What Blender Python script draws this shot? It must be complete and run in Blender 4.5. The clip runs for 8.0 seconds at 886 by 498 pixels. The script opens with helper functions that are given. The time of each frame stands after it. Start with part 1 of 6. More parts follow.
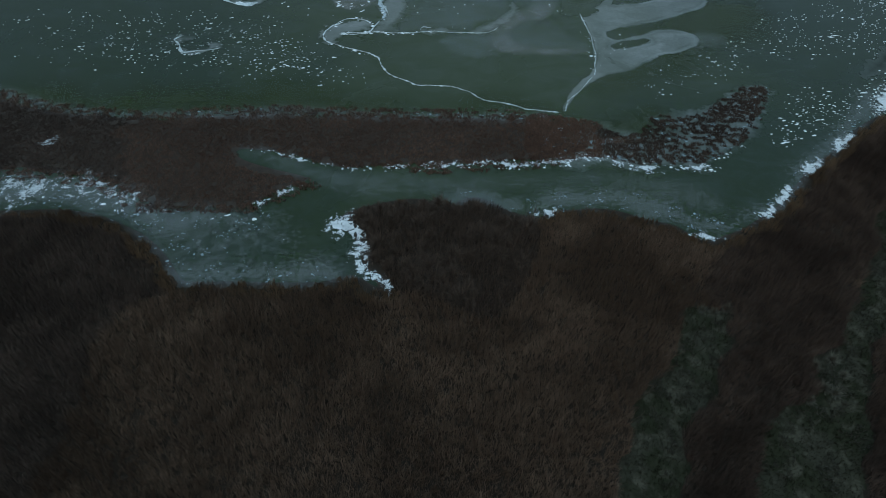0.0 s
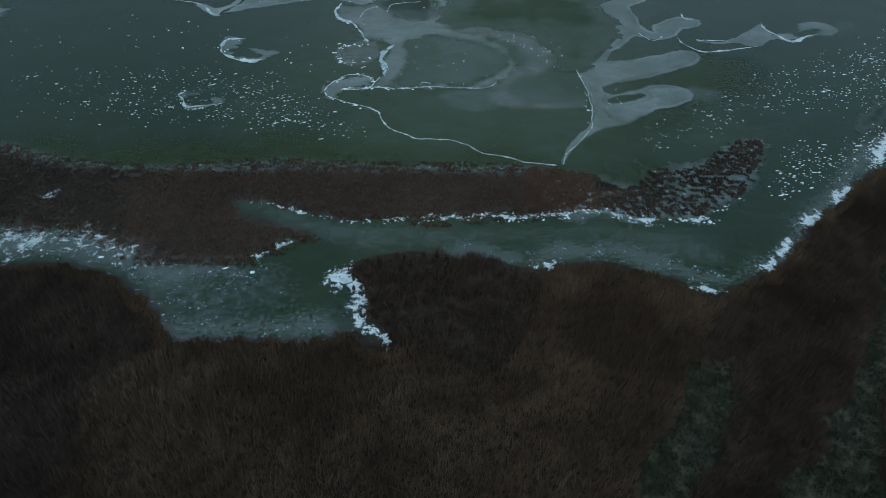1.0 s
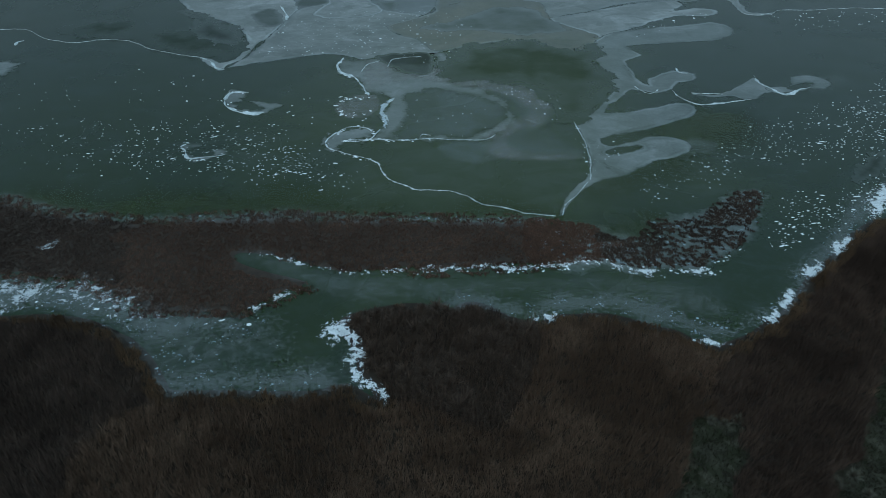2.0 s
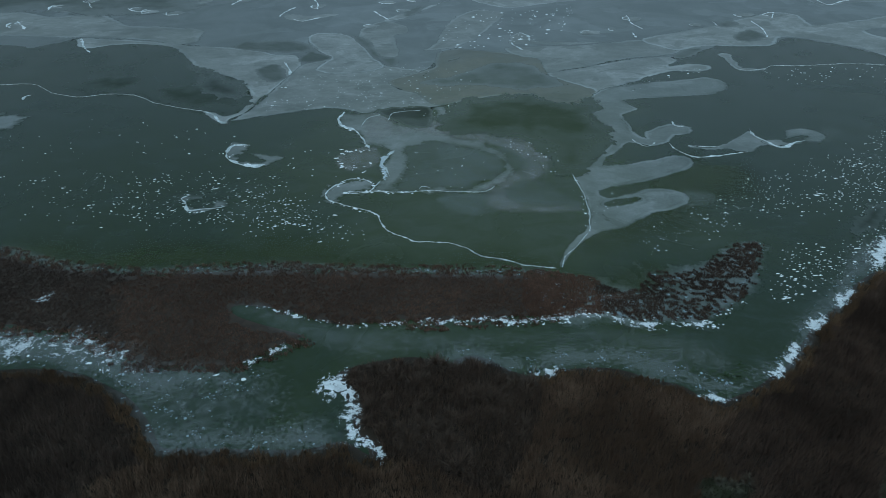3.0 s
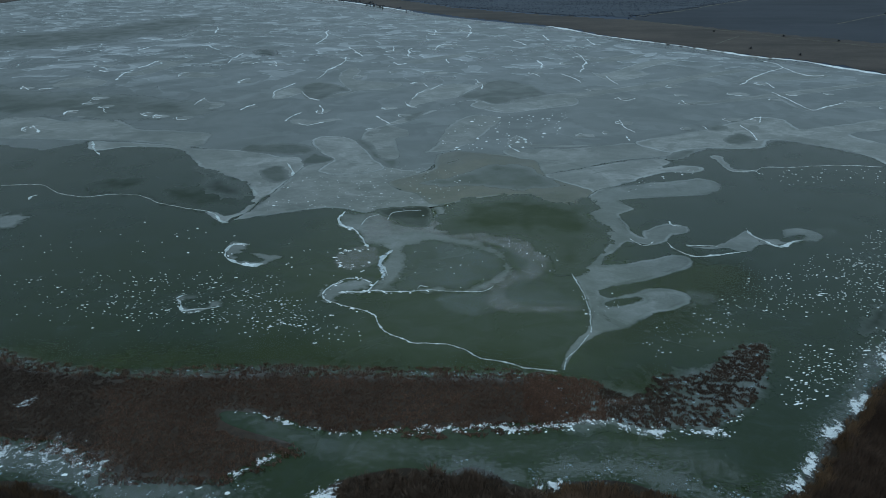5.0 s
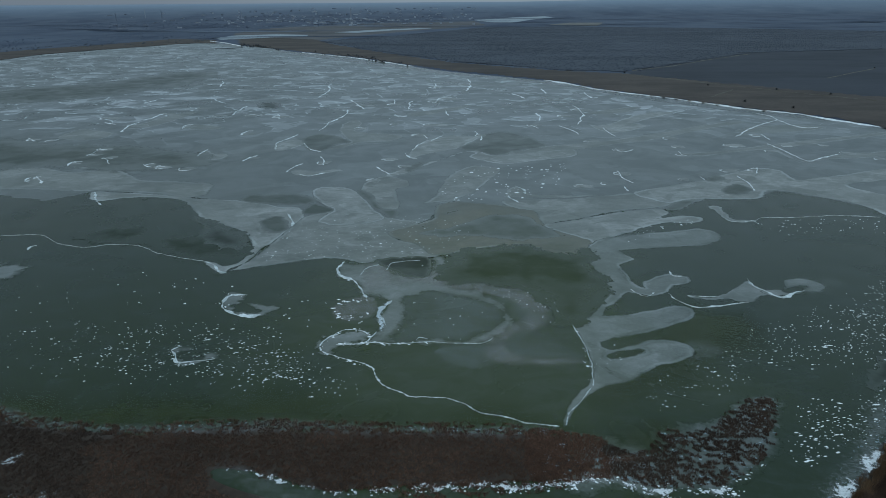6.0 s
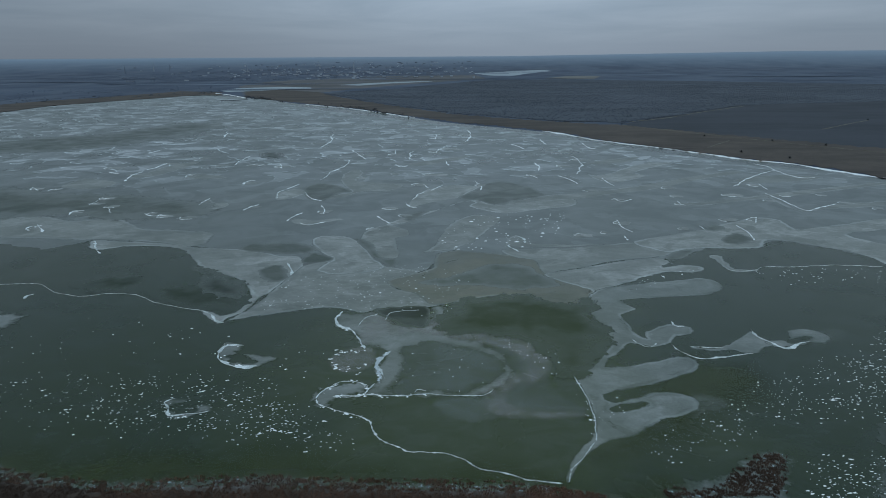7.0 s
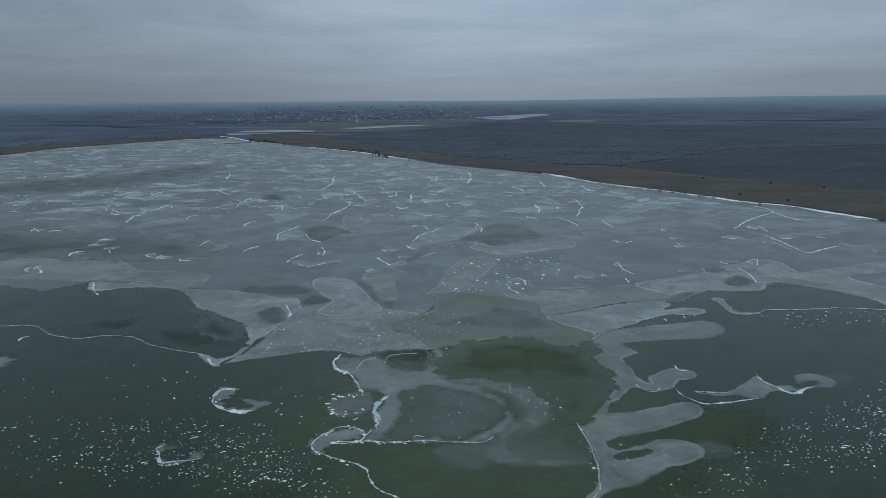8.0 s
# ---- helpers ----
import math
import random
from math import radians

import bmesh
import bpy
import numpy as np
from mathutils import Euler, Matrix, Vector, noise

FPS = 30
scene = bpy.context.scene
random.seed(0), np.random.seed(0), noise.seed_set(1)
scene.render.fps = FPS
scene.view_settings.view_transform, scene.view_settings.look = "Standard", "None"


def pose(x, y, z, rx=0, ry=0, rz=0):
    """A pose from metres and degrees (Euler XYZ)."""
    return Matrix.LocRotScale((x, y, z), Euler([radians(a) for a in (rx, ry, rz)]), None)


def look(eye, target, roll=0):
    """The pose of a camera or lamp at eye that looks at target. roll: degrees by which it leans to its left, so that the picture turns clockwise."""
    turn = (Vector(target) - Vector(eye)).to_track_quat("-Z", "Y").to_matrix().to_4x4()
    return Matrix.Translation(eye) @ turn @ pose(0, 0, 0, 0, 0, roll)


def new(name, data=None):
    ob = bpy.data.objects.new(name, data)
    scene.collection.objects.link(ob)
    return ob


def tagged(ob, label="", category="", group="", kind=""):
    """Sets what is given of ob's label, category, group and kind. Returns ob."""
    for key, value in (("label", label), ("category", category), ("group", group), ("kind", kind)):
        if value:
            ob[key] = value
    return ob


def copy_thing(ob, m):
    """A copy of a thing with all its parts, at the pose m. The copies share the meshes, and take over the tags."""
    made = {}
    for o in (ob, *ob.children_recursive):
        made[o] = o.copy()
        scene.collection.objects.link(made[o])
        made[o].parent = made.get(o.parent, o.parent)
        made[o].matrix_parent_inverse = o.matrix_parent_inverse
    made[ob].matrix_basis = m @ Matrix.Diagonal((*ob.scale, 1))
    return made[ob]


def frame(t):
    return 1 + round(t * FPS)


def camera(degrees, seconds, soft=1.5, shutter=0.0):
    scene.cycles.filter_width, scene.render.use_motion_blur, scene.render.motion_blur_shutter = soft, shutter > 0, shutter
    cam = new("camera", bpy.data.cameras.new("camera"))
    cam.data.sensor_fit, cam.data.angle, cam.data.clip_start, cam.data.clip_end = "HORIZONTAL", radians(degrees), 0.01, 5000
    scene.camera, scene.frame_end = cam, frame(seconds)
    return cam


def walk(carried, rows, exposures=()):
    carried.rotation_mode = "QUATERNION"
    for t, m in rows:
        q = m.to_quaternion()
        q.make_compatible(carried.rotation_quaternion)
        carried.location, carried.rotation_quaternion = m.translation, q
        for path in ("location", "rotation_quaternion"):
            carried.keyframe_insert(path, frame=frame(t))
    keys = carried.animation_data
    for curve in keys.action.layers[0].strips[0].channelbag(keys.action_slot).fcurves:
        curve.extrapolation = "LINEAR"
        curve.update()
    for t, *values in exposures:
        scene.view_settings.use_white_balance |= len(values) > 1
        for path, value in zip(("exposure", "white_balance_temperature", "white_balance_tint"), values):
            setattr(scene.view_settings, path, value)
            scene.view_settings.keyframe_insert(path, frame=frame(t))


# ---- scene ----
cam = camera(70.98, 8.0, soft=0.5)
walk(cam, [
    (0, pose(0, 0, 80, 41.636, 0.182, -0)),
    (0.5, pose(0.158, 0.527, 79.996, 43.764, 0.221, 0.02)),
    (1, pose(0.311, 1.059, 79.994, 46.116, 0.262, 0.013)),
    (1.5, pose(0.46, 1.594, 79.993, 48.264, 0.305, 0.024)),
    (3, pose(0.895, 3.224, 79.99, 55.012, 0.347, 0.083)),
    (3.5, pose(1.039, 3.775, 79.987, 57.126, 0.361, 0.1)),
    (4, pose(1.185, 4.331, 79.981, 59.425, 0.36, 0.121)),
    (4.5, pose(1.334, 4.89, 79.973, 61.562, 0.341, 0.151)),
    (6, pose(1.809, 6.592, 79.921, 68.305, 0.376, 0.19)),
    (6.5, pose(1.98, 7.168, 79.894, 70.451, 0.325, 0.241)),
    (7, pose(2.159, 7.747, 79.859, 72.758, 0.335, 0.264)),
    (7.5, pose(2.348, 8.33, 79.817, 74.732, 0.327, 0.304)),
    (8, pose(2.548, 8.918, 79.768, 76.563, 0.277, 0.365)),
], [(0.0, -0.08, 6080, 4.0), (1.5, -0.06, 5930, 1.5), (3.5, -0.02, 6000, 2.0), (6.0, 0.0, 6390, 7.0), (8.0, 0.0, 6550, 10.0)])

# ---- light: an overcast winter dusk ----
world = bpy.data.worlds.new("overcast_sky")
scene.world = world
world.use_nodes = True
wt = world.node_tree
wt.nodes.clear()
W = wt.nodes.new
sky = W("ShaderNodeTexSky")
sky.sky_type, sky.sun_disc, sky.sun_elevation, sky.sun_rotation = "NISHITA", False, radians(28), radians(200)
bg_sky = W("ShaderNodeBackground")
bg_sky.inputs["Strength"].default_value = 0.05
wt.links.new(sky.outputs[0], bg_sky.inputs["Color"])
co = W("ShaderNodeTexCoord")
sep = W("ShaderNodeSeparateXYZ")
wt.links.new(co.outputs["Generated"], sep.inputs[0])


def wmath(op, a, b=0.0, c=0.0):
    n = W("ShaderNodeMath")
    n.operation = op
    for i, v in enumerate((a, b, c)):
        if isinstance(v, (int, float)):
            n.inputs[i].default_value = v
        else:
            wt.links.new(v, n.inputs[i])
    return n.outputs[0]


up = wmath("ADD", wmath("ABSOLUTE", sep.outputs[2]), 0.07)
comb = W("ShaderNodeCombineXYZ")
wt.links.new(wmath("DIVIDE", sep.outputs[0], up), comb.inputs[0])
wt.links.new(wmath("DIVIDE", sep.outputs[1], up), comb.inputs[1])
cloud = W("ShaderNodeTexNoise")
cloud.inputs["Scale"].default_value = 0.42
cloud.inputs["Detail"].default_value = 6.0
cloud.inputs["Roughness"].default_value = 0.55
cloud.inputs["Distortion"].default_value = 0.4
wt.links.new(comb.outputs[0], cloud.inputs["Vector"])
ramp = W("ShaderNodeValToRGB")
ramp.color_ramp.elements[0].position, ramp.color_ramp.elements[0].color = 0.24, (0.200, 0.278, 0.366, 1)
ramp.color_ramp.elements[1].position, ramp.color_ramp.elements[1].color = 0.78, (0.385, 0.475, 0.580, 1)
wt.links.new(cloud.outputs["Fac"], ramp.inputs[0])
low = W("ShaderNodeMix")
low.data_type = "RGBA"
fac = wmath("SMOOTH_MIN", wmath("MULTIPLY", wmath("ABSOLUTE", sep.outputs[2]), 9.0), 1.0, 0.3)
wt.links.new(fac, low.inputs["Factor"])
low.inputs[6].default_value = (0.198, 0.247, 0.312, 1)
wt.links.new(ramp.outputs[0], low.inputs[7])
# the overcast brightens towards the zenith
climb = W("ShaderNodeMapRange")
climb.interpolation_type = "SMOOTHSTEP"
climb.inputs[1].default_value, climb.inputs[2].default_value = 0.10, 0.75
wt.links.new(sep.outputs[2], climb.inputs[0])
high = W("ShaderNodeMix")
high.data_type = "RGBA"
wt.links.new(climb.outputs[0], high.inputs["Factor"])
wt.links.new(low.outputs[2], high.inputs[6])
high.inputs[7].default_value = (0.46, 0.665, 0.815, 1)
# the sky is darker to the west, brightest ahead, a little dimmer eastward
def wspan(v, lo, hi, a, b):
    n = W("ShaderNodeMapRange")
    n.interpolation_type = "SMOOTHSTEP"
    wt.links.new(v, n.inputs[0])
    for i, q in enumerate((lo, hi, a, b)):
        n.inputs[i + 1].default_value = q
    return n.outputs[0]


thin = wmath("MULTIPLY", wspan(sep.outputs[0], -0.55, 0.05, 0.80, 1.20), wspan(sep.outputs[0], 0.15, 0.55, 1.0, 0.85))
shade = W("ShaderNodeVectorMath")
shade.operation = "SCALE"
wt.links.new(high.outputs[2], shade.inputs[0])
wt.links.new(thin, shade.inputs["Scale"])
bg_cloud = W("ShaderNodeBackground")
wt.links.new(shade.outputs[0], bg_cloud.inputs["Color"])
mixw = W("ShaderNodeMixShader")
mixw.inputs[0].default_value = 0.95
wt.links.new(bg_sky.outputs[0], mixw.inputs[1])
wt.links.new(bg_cloud.outputs[0], mixw.inputs[2])
wout = W("ShaderNodeOutputWorld")
wt.links.new(mixw.outputs[0], wout.inputs[0])

sun_data = bpy.data.lights.new("sun", "SUN")
sun_data.energy, sun_data.angle, sun_data.color = 0.5, radians(25), (1.0, 0.97, 0.92)
sun = new("sun", sun_data)
sun.matrix_world = look((-300, -800, 500), (0, 0, 0))


# ---- materials ----
def nodes(name):
    m = bpy.data.materials.new(name)
    m.use_nodes = True
    t = m.node_tree
    t.nodes.clear()

    class N:
        def __init__(self):
            self.t, self.m = t, m
            self.pos = t.nodes.new("ShaderNodeNewGeometry").outputs["Position"]

        def put(self, sock, v):
            if isinstance(v, bpy.types.NodeSocket):
                t.links.new(v, sock)
            elif isinstance(v, tuple) and len(v) == 3 and len(sock.default_value) == 4:
                sock.default_value = (*v, 1)
            else:
                sock.default_value = v

        def math(self, op, a, b=0.0, c=0.0, clamp=False):
            n = t.nodes.new("ShaderNodeMath")
            n.operation, n.use_clamp = op, clamp
            for i, v in enumerate((a, b, c)):
                self.put(n.inputs[i], v)
            return n.outputs[0]

        def scaled(self, sx, sy, sz=1.0):
            n = t.nodes.new("ShaderNodeVectorMath")
            n.operation = "MULTIPLY"
            self.put(n.inputs[0], self.pos)
            n.inputs[1].default_value = (sx, sy, sz)
            return n.outputs[0]

        def noise(self, scale, detail=4.0, vector=None, rough=0.55, distortion=0.0):
            n = t.nodes.new("ShaderNodeTexNoise")
            self.put(n.inputs["Vector"], vector or self.pos)
            for k, v in (("Scale", scale), ("Detail", detail), ("Roughness", rough), ("Distortion", distortion)):
                n.inputs[k].default_value = v
            return n.outputs["Fac"]

        def cells(self, scale, vector=None, feature="DISTANCE_TO_EDGE"):
            n = t.nodes.new("ShaderNodeTexVoronoi")
            n.feature = feature
            self.put(n.inputs["Vector"], vector or self.pos)
            n.inputs["Scale"].default_value = scale
            return n.outputs["Distance"]

        def span(self, v, lo, hi, a=0.0, b=1.0):
            n = t.nodes.new("ShaderNodeMapRange")
            n.interpolation_type = "SMOOTHSTEP"
            for i, q in enumerate((v, lo, hi, a, b)):
                self.put(n.inputs[i], q)
            return n.outputs[0]

        def mix(self, f, a, b):
            n = t.nodes.new("ShaderNodeMix")
            n.data_type = "RGBA"
            for i, v in ((0, f), (6, a), (7, b)):
                self.put(n.inputs[i], v)
            return n.outputs[2]

        def attr(self, key):
            n = t.nodes.new("ShaderNodeAttribute")
            n.attribute_name = key
            return n.outputs["Fac"]

        def rand(self, island=False):
            if island:
                return t.nodes.new("ShaderNodeNewGeometry").outputs["Random Per Island"]
            return t.nodes.new("ShaderNodeObjectInfo").outputs["Random"]

        def finish(self, color, rough=0.8, bump=None, strength=0.3, distance=0.05, alpha=None, spec=0.5, ior=1.45):
            p = t.nodes.new("ShaderNodeBsdfPrincipled")
            self.put(p.inputs["Base Color"], color)
            self.put(p.inputs["Roughness"], rough)
            p.inputs["IOR"].default_value = ior
            p.inputs["Specular IOR Level"].default_value = spec
            if bump is not None:
                b = t.nodes.new("ShaderNodeBump")
                b.inputs["Strength"].default_value, b.inputs["Distance"].default_value = strength, distance
                self.put(b.inputs["Height"], bump)
                t.links.new(b.outputs[0], p.inputs["Normal"])
            out = t.nodes.new("ShaderNodeOutputMaterial")
            if alpha is None:
                t.links.new(p.outputs[0], out.inputs[0])
            else:
                s, x = t.nodes.new("ShaderNodeMixShader"), t.nodes.new("ShaderNodeBsdfTransparent")
                self.put(s.inputs[0], alpha)
                t.links.new(x.outputs[0], s.inputs[1])
                t.links.new(p.outputs[0], s.inputs[2])
                t.links.new(s.outputs[0], out.inputs[0])
            return m

    return N()


def ice_color(n):
    """The green of the bare lake ice, with its clouding and a brightened olive middle."""
    big = n.noise(0.006, 5.0, distortion=0.6)
    mid = n.noise(0.045, 6.0, distortion=0.9)
    fine = n.noise(0.6, 5.0)
    c = n.mix(n.span(big, 0.35, 0.65), (0.0150, 0.0252, 0.0045), (0.0120, 0.0240, 0.0095))
    c = n.mix(n.span(mid, 0.45, 0.75, 0.0, 0.5), c, (0.0142, 0.0258, 0.0150))
    c = n.mix(n.span(fine, 0.45, 0.8, 0.0, 0.26), c, (0.037, 0.050, 0.042))
    cloudy = n.noise(0.14, 5.0, n.scaled(0.7, 1.2), 0.6, 0.8)
    c = n.mix(n.span(cloudy, 0.46, 0.72, 0.0, 0.35), c, (0.035, 0.049, 0.039))
    # olive tint and the view's brighter middle, both put into the ice colour
    far = n.t.nodes.new("ShaderNodeVectorMath")
    far.operation = "DISTANCE"
    n.t.links.new(n.scaled(1.0, 0.62, 0.0), far.inputs[0])
    far.inputs[1].default_value = (8.0, 165 * 0.62, 0.0)
    mid_bright = n.math("ADD", far.outputs["Value"], n.math("MULTIPLY", n.math("SUBTRACT", n.noise(0.03, 5.0, distortion=0.8), 0.5), 60.0))
    c = n.mix(n.span(mid_bright, 20.0, 75.0, 0.8, 0.0), c, n.mix(n.span(cloudy, 0.35, 0.7), (0.037, 0.048, 0.011), (0.050, 0.061, 0.028)))
    return c, n.span(mid, 0.3, 0.7, 0.16, 0.30)


def ice_material():
    n = nodes("green_lake_ice")
    c, r = ice_color(n)
    return n.finish(c, r, n.noise(0.35, 4.0), 0.05, 0.05, ior=1.31)


def frost_material(name, color, top, breakup, scale, sharp, rough=0.75, level=0.5, rim=0.0, thin=0.0):
    """Frost or snow on the ice, thin and broken towards its rim, which may be whiter."""
    n = nodes(name)
    cover = n.attr("cover")
    a = n.noise(scale, 6.0, rough=0.62, distortion=0.5)
    b = n.noise(scale * 6.0, 4.0)
    s = n.math("ADD", cover, n.math("MULTIPLY", n.math("SUBTRACT", a, 0.5), breakup))
    s = n.math("ADD", s, n.math("MULTIPLY", n.math("SUBTRACT", b, 0.5), breakup * 0.35))
    alpha = n.span(s, level - sharp, level + sharp, 0.0, top)
    streak = n.noise(scale * 0.9, 5.0, n.scaled(0.35, 1.2), 0.6, 1.2)
    alpha = n.math("MULTIPLY", alpha, n.span(streak, 0.3, 0.68, 0.8, 1.06))
    drift = n.noise(scale * 0.25, 5.0, rough=0.6, distortion=1.0)
    alpha = n.math("MULTIPLY", alpha, n.span(drift, 0.36, 0.62, 1.0 - thin, 1.0 + thin * 0.25), clamp=True)
    c = n.mix(n.span(b, 0.3, 0.7), tuple(q * 0.78 for q in color), color)
    if thin:
        vein = n.noise(scale * 0.5, 6.0, n.scaled(0.8, 1.1), 0.62, 1.8)
        alpha = n.math("MULTIPLY", alpha, n.span(vein, 0.40, 0.56, 0.80, 1.08))
        c = n.mix(n.span(vein, 0.36, 0.58, 0.5, 0.0), c, (color[0] * 0.74, color[1] * 0.67, color[2] * 0.62))
        c = n.mix(n.span(n.noise(scale * 9.0, 3.0), 0.60, 0.70, 0.0, 0.5), c, (0.62, 0.66, 0.68))
    if rim:
        band = n.math("MULTIPLY", n.span(s, level - sharp, level), n.span(s, level + 0.06, level + 0.2, 1.0, 0.0))
        band = n.math("MULTIPLY", band, n.span(n.noise(scale * 0.12, 3.0), 0.46, 0.58))
        band = n.math("MULTIPLY", band, rim)
        alpha = n.math("MAXIMUM", alpha, band)
        c = n.mix(band, c, (0.72, 0.77, 0.79))
    alpha = n.math("MULTIPLY", alpha, n.span(cover, 0.0, 0.12))
    return n.finish(c, rough, b, 0.2, 0.05, alpha, spec=0.3)


def house_material():
    n = nodes("hazed_town_render")
    # wall tones kept low in contrast and bluish to imitate haze
    c = n.mix(n.span(n.rand(), 0.35, 0.95), (0.13, 0.155, 0.20), (0.38, 0.42, 0.47))
    c = n.mix(n.span(n.noise(0.4, 4.0), 0.4, 0.7, 0.0, 0.25), c, (0.2, 0.21, 0.22))
    return n.finish(c, 0.8, n.noise(2.0, 3.0), 0.2, 0.05, spec=0.2)


def turf_material():
    n = nodes("winter_turf")
    a, b, f = n.noise(0.16, 5.0, distortion=0.8), n.noise(0.45, 5.0, distortion=0.4), n.noise(3.0, 4.0)
    c = n.mix(n.span(a, 0.42, 0.62), (0.030, 0.030, 0.017), (0.046, 0.042, 0.029))
    c = n.mix(n.span(b, 0.48, 0.68), c, (0.080, 0.071, 0.050))
    c = n.mix(n.span(f, 0.4, 0.75, 0.0, 0.4), c, (0.016, 0.014, 0.009))
    return n.finish(c, 0.95, f, 0.4, 0.1, spec=0.04)


def film_material(name, k=1.0, base=0.26, step_a=0.16, step_b=0.20, white=0.6):
    """Wide frost film far out: smooth lobed sheets, each with a thin white edge on its windward side."""
    n = nodes(name)
    cover = n.span(n.math("ADD", n.attr("cover"), n.math("MULTIPLY", n.math("SUBTRACT", n.noise(0.15, 5.0), 0.5), 0.5)), 0.45, 0.49)
    t = n.t

    def shifted(dx, dy, sx, sy):
        m = t.nodes.new("ShaderNodeVectorMath")
        m.operation = "ADD"
        t.links.new(n.pos, m.inputs[0])
        m.inputs[1].default_value = (dx, dy, 0)
        k = t.nodes.new("ShaderNodeVectorMath")
        k.operation = "MULTIPLY"
        t.links.new(m.outputs[0], k.inputs[0])
        k.inputs[1].default_value = (sx, sy, 1)
        return k.outputs[0]

    def lobes(scale, detail, twist, level, sx, sy, dx, dy):
        a = n.span(n.noise(scale, detail, shifted(0, 0, sx, sy), 0.5, twist), level, level + 0.01)
        b = n.span(n.noise(scale, detail, shifted(dx, dy, sx, sy), 0.5, twist), level, level + 0.01)
        return a, n.math("MULTIPLY", a, n.math("SUBTRACT", 1.0, b))

    fine = n.noise(0.5, 4.0)
    xyz = t.nodes.new("ShaderNodeSeparateXYZ")
    t.links.new(n.pos, xyz.inputs[0])
    # the lobes crowd together towards the far end of the lake
    out = n.span(xyz.outputs[1], 330.0, 520.0, 0.15, 1.0)
    a, edge_a = lobes(0.0095 * k, 2.5, 0.7, 0.50, 1.0, 0.8, -1.0 / k, -2.0 / k)
    b, edge_b = lobes(0.020 * k, 2.5, 0.8, 0.55, 0.8, 0.8, -0.8 / k, -2.2 / k)
    d, edge_d = lobes(0.017 * k, 2.0, 0.7, 0.58, 1.0, 0.7, 0.7 / k, 1.8 / k)
    broken = n.span(n.noise(0.022 * k, 2.0), 0.47, 0.52)
    edge = n.math("MULTIPLY", n.math("MAXIMUM", edge_a, edge_b), broken)
    edge = n.math("MAXIMUM", edge, n.math("MULTIPLY", edge_d, n.span(n.noise(0.03 * k, 2.0), 0.53, 0.57)))
    step_a, step_b = n.math("MULTIPLY", out, step_a), n.math("MULTIPLY", out, step_b)
    edge = n.math("MULTIPLY", edge, out)
    alpha = n.math("ADD", base, n.math("MULTIPLY", a, step_a))
    e, edge_e = lobes(0.036 * k, 3.0, 0.8, 0.57, 0.55, 0.9, -0.6 / k, -1.4 / k)
    alpha = n.math("ADD", alpha, n.math("MULTIPLY", b, step_b))
    alpha = n.math("ADD", alpha, n.math("MULTIPLY", n.math("MULTIPLY", e, 0.6), step_b))
    edge = n.math("MAXIMUM", edge, n.math("MULTIPLY", n.math("MULTIPLY", edge_e, out), n.span(n.noise(0.027 * k, 2.0), 0.52, 0.57)))
    alpha = n.math("MULTIPLY", alpha, n.math("SUBTRACT", 1.0, n.math("MULTIPLY", n.math("MULTIPLY", d, out), 0.5)))
    alpha = n.math("MAXIMUM", n.math("MULTIPLY", alpha, n.span(fine, 0.2, 0.8, 0.9, 1.1)), n.math("MULTIPLY", edge, white))
    c = n.mix(b, (0.45, 0.448, 0.468), (0.525, 0.525, 0.545))
    c = n.mix(edge, c, (0.80, 0.84, 0.86))
    ice, r = ice_color(n)
    return n.finish(n.mix(alpha, ice, c), n.math("ADD", r, n.span(alpha, 0.0, 0.5, 0.0, 0.35)), fine, 0.06, 0.03, cover, ior=1.31)


